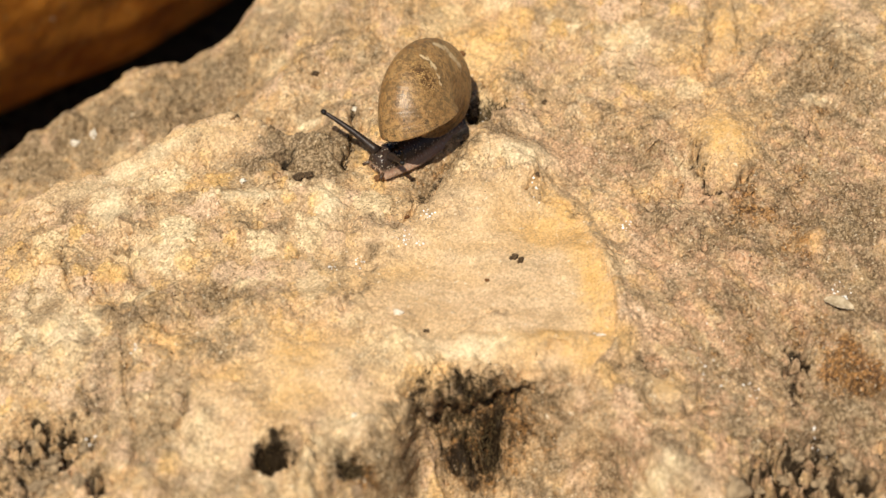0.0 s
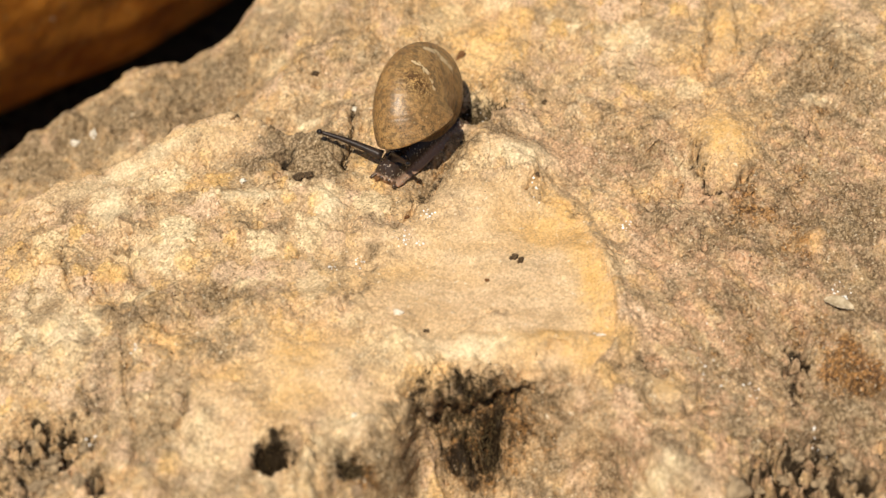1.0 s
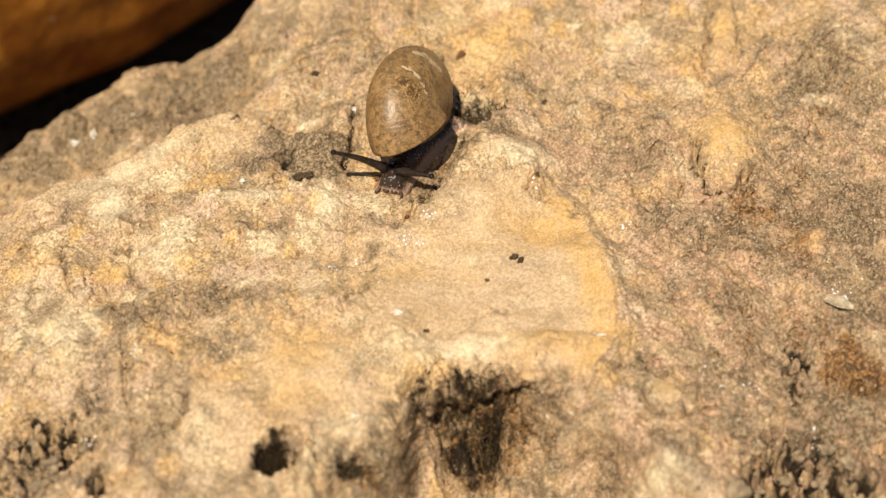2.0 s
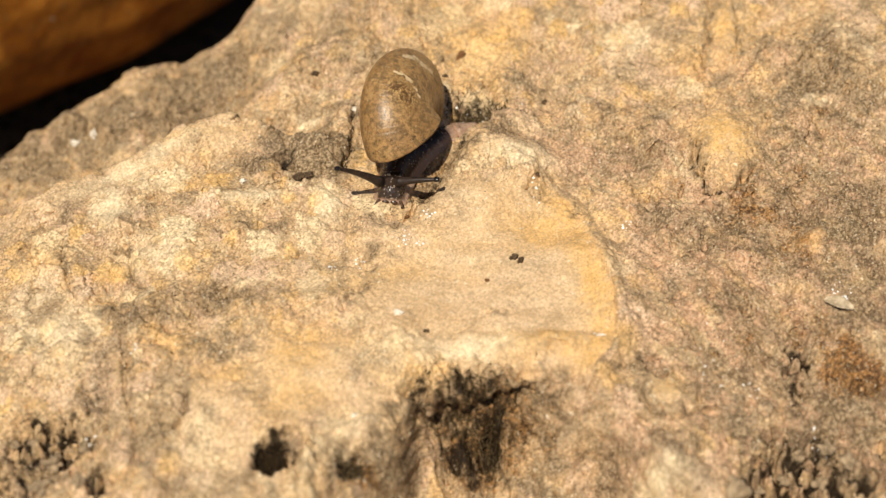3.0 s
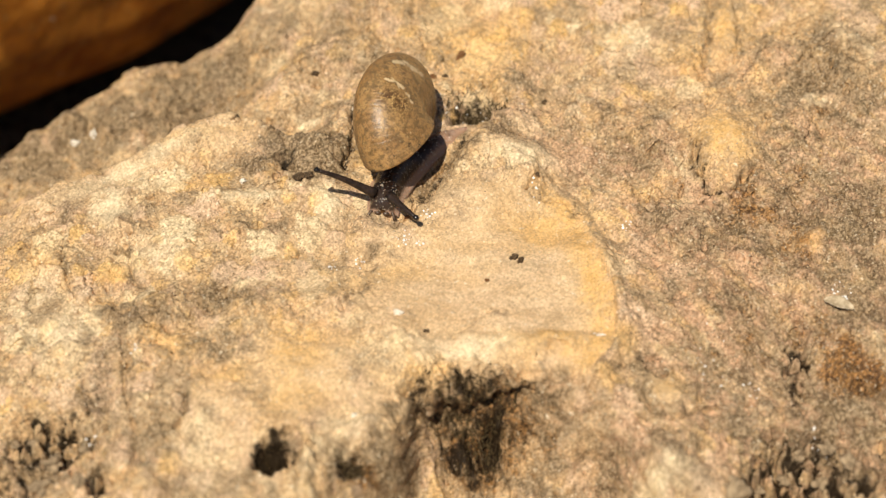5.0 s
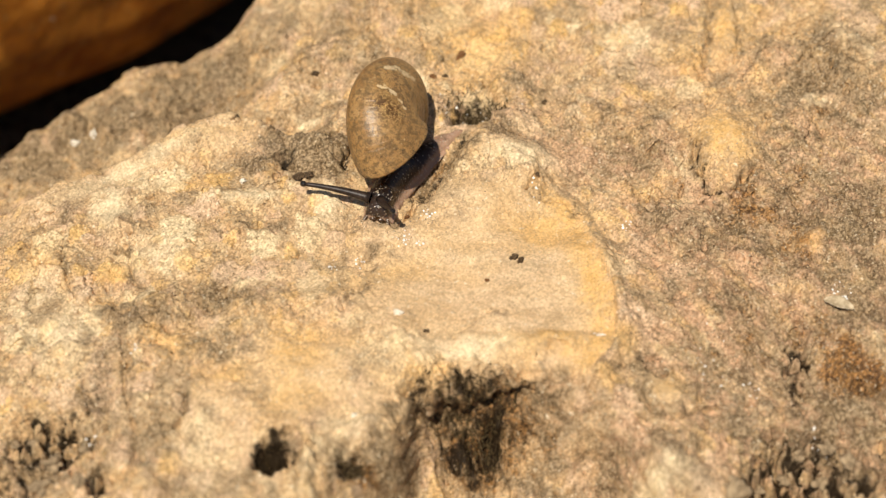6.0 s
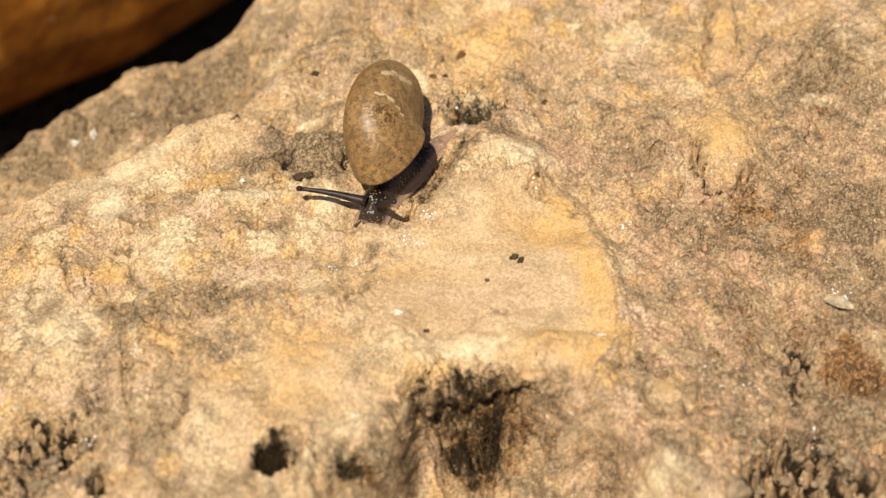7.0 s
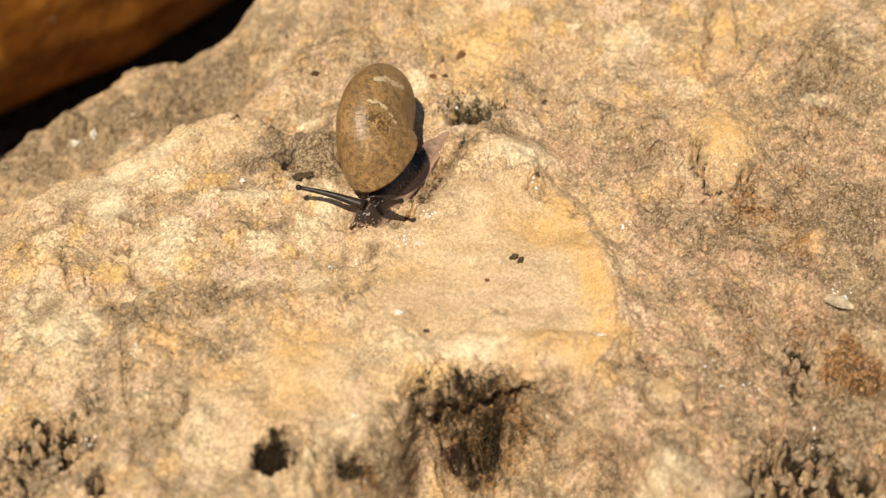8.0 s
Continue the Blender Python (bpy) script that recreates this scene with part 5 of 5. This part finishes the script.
def leaf_scrap(u, v, turn):
    """A curled scrap of dry leaf."""
    rows, cols = 14, 9
    pts = []
    for i in range(rows):
        for j in range(cols):
            a, b = i / (rows - 1) * 2 - 1, j / (cols - 1) * 2 - 1
            wide = 1.3 * (1 - a * a) ** 0.6 + 0.1
            pts.append((a * 3.4, b * wide, 0.9 * (1 - a * a) + 0.5 * b * b + 0.15 * math.sin(5 * a + 2 * b)))
    mesh = sheet_mesh("leaf_scrap", np.array(pts) * MM, rows, cols)
    mesh.materials.append(LEAF)
    ob = new("leaf_scrap", mesh)
    ob.matrix_world = pose(u * MM, v * MM, (rest(u, v) + 0.2) * MM, 8, 0, turn)
    thick = ob.modifiers.new("thickness", "SOLIDIFY")
    thick.thickness = 0.00015
    tagged(ob, "curled pale scrap of dry leaf on the rock", "leaf")


leaf_scrap(82.3, -15.5, -25)


def grains(name, count, seed, size, places, label):
    """Loose grains scattered round a few places."""
    rnd = random.Random(seed)
    spots = [rnd.choice(places) for i in range(count)]
    us = np.array([s[0] + rnd.gauss(0, s[2]) for s in spots])
    vs = np.array([s[1] + rnd.gauss(0, s[3]) for s in spots])
    hs = rock_height(us, vs)
    vs = vs + cave(us, vs)
    unit = bmesh.new()
    bmesh.ops.create_icosphere(unit, subdivisions=1, radius=1.0)
    shape = [v.co.copy() for v in unit.verts]
    faces = np.array([[v.index for v in f.verts] for f in unit.faces])
    unit.free()
    verts, all_faces = [], []
    for i in range(count):
        s = size * rnd.uniform(0.35, 1.0) ** 1.5
        turn = Euler((rnd.uniform(0, 6), rnd.uniform(0, 6), rnd.uniform(0, 6))).to_matrix()
        flat = Vector((1, rnd.uniform(0.6, 1), rnd.uniform(0.45, 0.9)))
        for c in shape:
            p = turn @ (c * flat * (s * rnd.uniform(0.85, 1.1)))
            verts.append(((us[i] + p.x) * MM, (vs[i] + p.y) * MM, (hs[i] + s * 0.25 + p.z) * MM))
        all_faces.extend((faces + i * len(shape)).tolist())
    mesh = bpy.data.meshes.new(name)
    mesh.from_pydata(verts, [], all_faces)
    mesh.materials.append(GRAIN)
    tagged(new(name, mesh), label, "gravel", kind="stuff")


grains("sand_grains", 1500, 5, 0.30, [(-30.1, 25.2, 7.2, 6.2), (-41.4, 27.6, 4.8, 3.1), (-3.0, 19.5, 7.2, 4.7), (14.5, 33.1, 4.8, 3.1), (-47.8, -12.6, 6.0, 3.1), (7.1, 42.2, 3.6, 3.1), (-11.4, 7.8, 6.0, 1.9), (-20.6, 36.0, 2.4, 6.2)], "loose sand grains in the grey hollows")
grains("sand_grains", 1800, 6, 0.36, [(86.4, 6.2, 7.2, 12.5), (76.4, -38.8, 10.8, 4.7), (62.3, 4.5, 10.8, 7.8), (82.1, -26.0, 6.0, 6.2), (70.5, -46.1, 9.6, 6.2), (57.9, -41.6, 6.0, 4.7), (43.0, 29.9, 9.6, 6.2), (58.3, -17.3, 7.2, 9.4), (80.1, 43.3, 6.0, 9.4)], "loose sand grains on the crumbling flank")
grains("sand_grains", 900, 7, 0.36, [(-79.1, -46.0, 8.4, 6.2), (-82.1, -52.5, 6.0, 4.7), (-69.4, -36.0, 3.6, 7.8), (-9.5, -51.8, 6.0, 4.7)], "loose sand grains and grit in the pitted corner")


# ---- what moves ----
TAIL = [(0, 9.8, 39.6), (0.5, 9.6, 39.5), (1.0, 9.1, 39.6), (1.5, 8.3, 39.3), (3.0, 5.2, 34.3), (3.5, 4.5, 33.9), (4.0, 4.0, 33.3), (4.5, 3.5, 32.9), (5.8, 2.2, 31.6), (6.5, 1.5, 31.5), (7.0, 0.9, 31.3), (7.5, 0.1, 31.2), (8.0, -0.5, 31.1)]
BEND = [(0, -6.2, 30.2), (0.5, -6.6, 29.9), (1.0, -6.9, 29.8), (1.5, -7.2, 29.5), (3.0, -9.9, 27.4), (3.5, -10.4, 26.9), (4.0, -10.5, 26.1), (4.5, -10.7, 25.5), (5.8, -10.6, 23.0), (6.5, -10.7, 22.2), (7.0, -10.8, 21.6), (7.5, -10.9, 20.7), (8.0, -11.0, 20.2)]
NOSE = [(0, -14.2, 23.2), (0.5, -13.6, 22.2), (1.0, -12.3, 20.9), (1.5, -11.3, 19.2), (3.0, -11.5, 12.7), (3.5, -11.8, 11.6), (4.0, -12.2, 10.7), (4.5, -12.6, 9.9), (5.8, -13.9, 8.1), (6.5, -15.0, 6.8), (7.0, -15.7, 6.4), (7.5, -16.2, 5.8), (8.0, -16.7, 5.3)]


def knot_at(t, course):
    return Vector((float(np.interp(t, [c[0] for c in course], [c[1] for c in course])), float(np.interp(t, [c[0] for c in course], [c[2] for c in course]))))


def foot_spot(t, f):
    """Where the foot lies at t seconds, f of the way from tail to front, and which way it points."""
    a, b, c = knot_at(t, TAIL), knot_at(t, BEND), knot_at(t, NOSE)
    p = a * (1 - f) ** 3 + b * 3 * f * (1 - f) + c * f ** 3
    way = (b - a) * (1 - f) ** 2 + (c - b) * f * f
    return p, way.normalized()


def foot_pose(t, f):
    p, way = foot_spot(t, f)
    near = np.array([[p.x + way.x * k, p.y + way.y * k] for k in (-2.0, -1.0, 0.0, 1.0, 2.0)])
    h = rock_height(near[:, 0].copy(), near[:, 1].copy(), False)
    ahead = Vector((way.x, way.y, float(h[3:].mean() - h[:2].mean()) / 3.0)).normalized()
    side = ahead.cross(Vector((0, 0, 1))).normalized()
    m = Matrix((side, ahead, side.cross(ahead))).transposed().to_4x4()
    m.translation = Vector((p.x, p.y, float(h.mean()) + 0.35)) * MM
    return m


def aim(base, tip):
    m = (Vector(tip) - Vector(base)).to_track_quat("Y", "Z").to_matrix().to_4x4()
    m.translation = Vector(base) * MM
    return m


def motions():
    times = [0.0, 0.5, 1.0, 1.5, 2.25, 3.0, 3.5, 4.0, 4.5, 5.15, 5.8, 6.5, 7.0, 7.5, 8.0]
    for i, piece in enumerate(foot):
        walk(piece, [(t, foot_pose(t, i / (FOOT_STEPS - 1) * 0.93)) for t in times])
    walk(head, [(t, foot_pose(t, 0.94)) for t in times])
    walk(shell, [
        (0, pose(-0.00128, 0.03375, 0.01275, 29.5, 24.3, 145.8)),
        (0.5, pose(-0.00167, 0.03333, 0.01282, 28.5, 24.5, 147.1)),
        (1.0, pose(-0.00277, 0.03267, 0.01264, 27.4, 24.7, 148.4)),
        (1.5, pose(-0.00358, 0.03218, 0.01263, 26.3, 24.8, 149.7)),
        (3.0, pose(-0.00624, 0.03076, 0.01266, 23.1, 25.4, 153.6)),
        (3.5, pose(-0.00596, 0.03063, 0.01290, 22.0, 25.5, 153.9)),
        (4.0, pose(-0.00648, 0.03027, 0.01292, 21.0, 25.6, 154.2)),
        (4.5, pose(-0.00699, 0.02991, 0.01293, 20.0, 25.7, 154.5)),
        (5.8, pose(-0.00917, 0.02847, 0.01247, 17.4, 26.0, 155.3)),
        (6.5, pose(-0.00971, 0.02790, 0.01247, 14.8, 24.1, 155.0)),
        (7.0, pose(-0.01014, 0.02740, 0.01239, 12.9, 22.8, 154.8)),
        (7.5, pose(-0.01068, 0.02691, 0.01231, 11.0, 21.5, 154.6)),
        (8.0, pose(-0.01186, 0.02644, 0.01224, 9.1, 20.2, 154.4)),
    ])
    walk(tentacle_a, [
        (0, aim((-14.26, 24.52, 5.54), (-26.18, 30.61, 11.63))),
        (0.5, aim((-13.75, 23.83, 5.51), (-26.52, 28.61, 10.29))),
        (1.0, aim((-13.24, 22.98, 5.64), (-26.58, 26.01, 9.71))),
        (1.5, aim((-12.49, 21.58, 5.60), (-24.70, 19.85, 12.35))),
        (3.0, aim((-13.59, 14.67, 5.74), (-21.86, 8.46, 15.21))),
        (3.5, aim((-14.05, 13.78, 5.92), (-22.55, 8.23, 15.58))),
        (4.0, aim((-14.40, 13.07, 5.92), (-22.77, 8.35, 16.13))),
        (4.5, aim((-14.51, 12.02, 5.59), (-23.25, 7.99, 15.78))),
        (5.8, aim((-15.56, 10.24, 5.63), (-30.03, 12.71, 8.10))),
        (6.5, aim((-15.89, 8.81, 5.66), (-30.58, 10.43, 7.28))),
        (7.0, aim((-16.36, 8.53, 5.76), (-30.44, 10.40, 7.64))),
        (7.5, aim((-16.71, 7.90, 5.87), (-30.38, 12.71, 5.48))),
        (8.0, aim((-16.70, 7.37, 5.71), (-30.52, 10.00, 8.35))),
    ])
    walk(tentacle_b, [
        (0, aim((-11.31, 23.65, 4.67), (-8.71, 16.73, 9.52))),
        (0.5, aim((-11.05, 23.31, 4.99), (-8.46, 16.61, 10.13))),
        (1.0, aim((-10.67, 22.63, 5.29), (-7.49, 15.92, 10.09))),
        (1.5, aim((-10.04, 21.06, 5.08), (-4.48, 14.85, 8.00))),
        (3.0, aim((-9.70, 14.67, 5.74), (-1.45, 12.87, 8.23))),
        (3.5, aim((-9.69, 13.69, 5.83), (-2.64, 8.84, 7.95))),
        (4.0, aim((-9.92, 12.73, 5.58), (-3.12, 7.19, 6.50))),
        (4.5, aim((-10.40, 11.68, 5.25), (-3.84, 5.79, 4.81))),
        (5.8, aim((-13.03, 9.64, 5.03), (-9.75, 2.21, 8.54))),
        (6.5, aim((-13.24, 8.30, 5.15), (-11.37, 1.86, 10.91))),
        (7.0, aim((-13.23, 7.85, 5.08), (-10.19, 2.60, 11.53))),
        (7.5, aim((-12.98, 7.56, 5.53), (-9.00, 3.49, 12.32))),
        (8.0, aim((-12.73, 7.03, 5.37), (-8.76, 2.44, 11.83))),
    ])


motions()
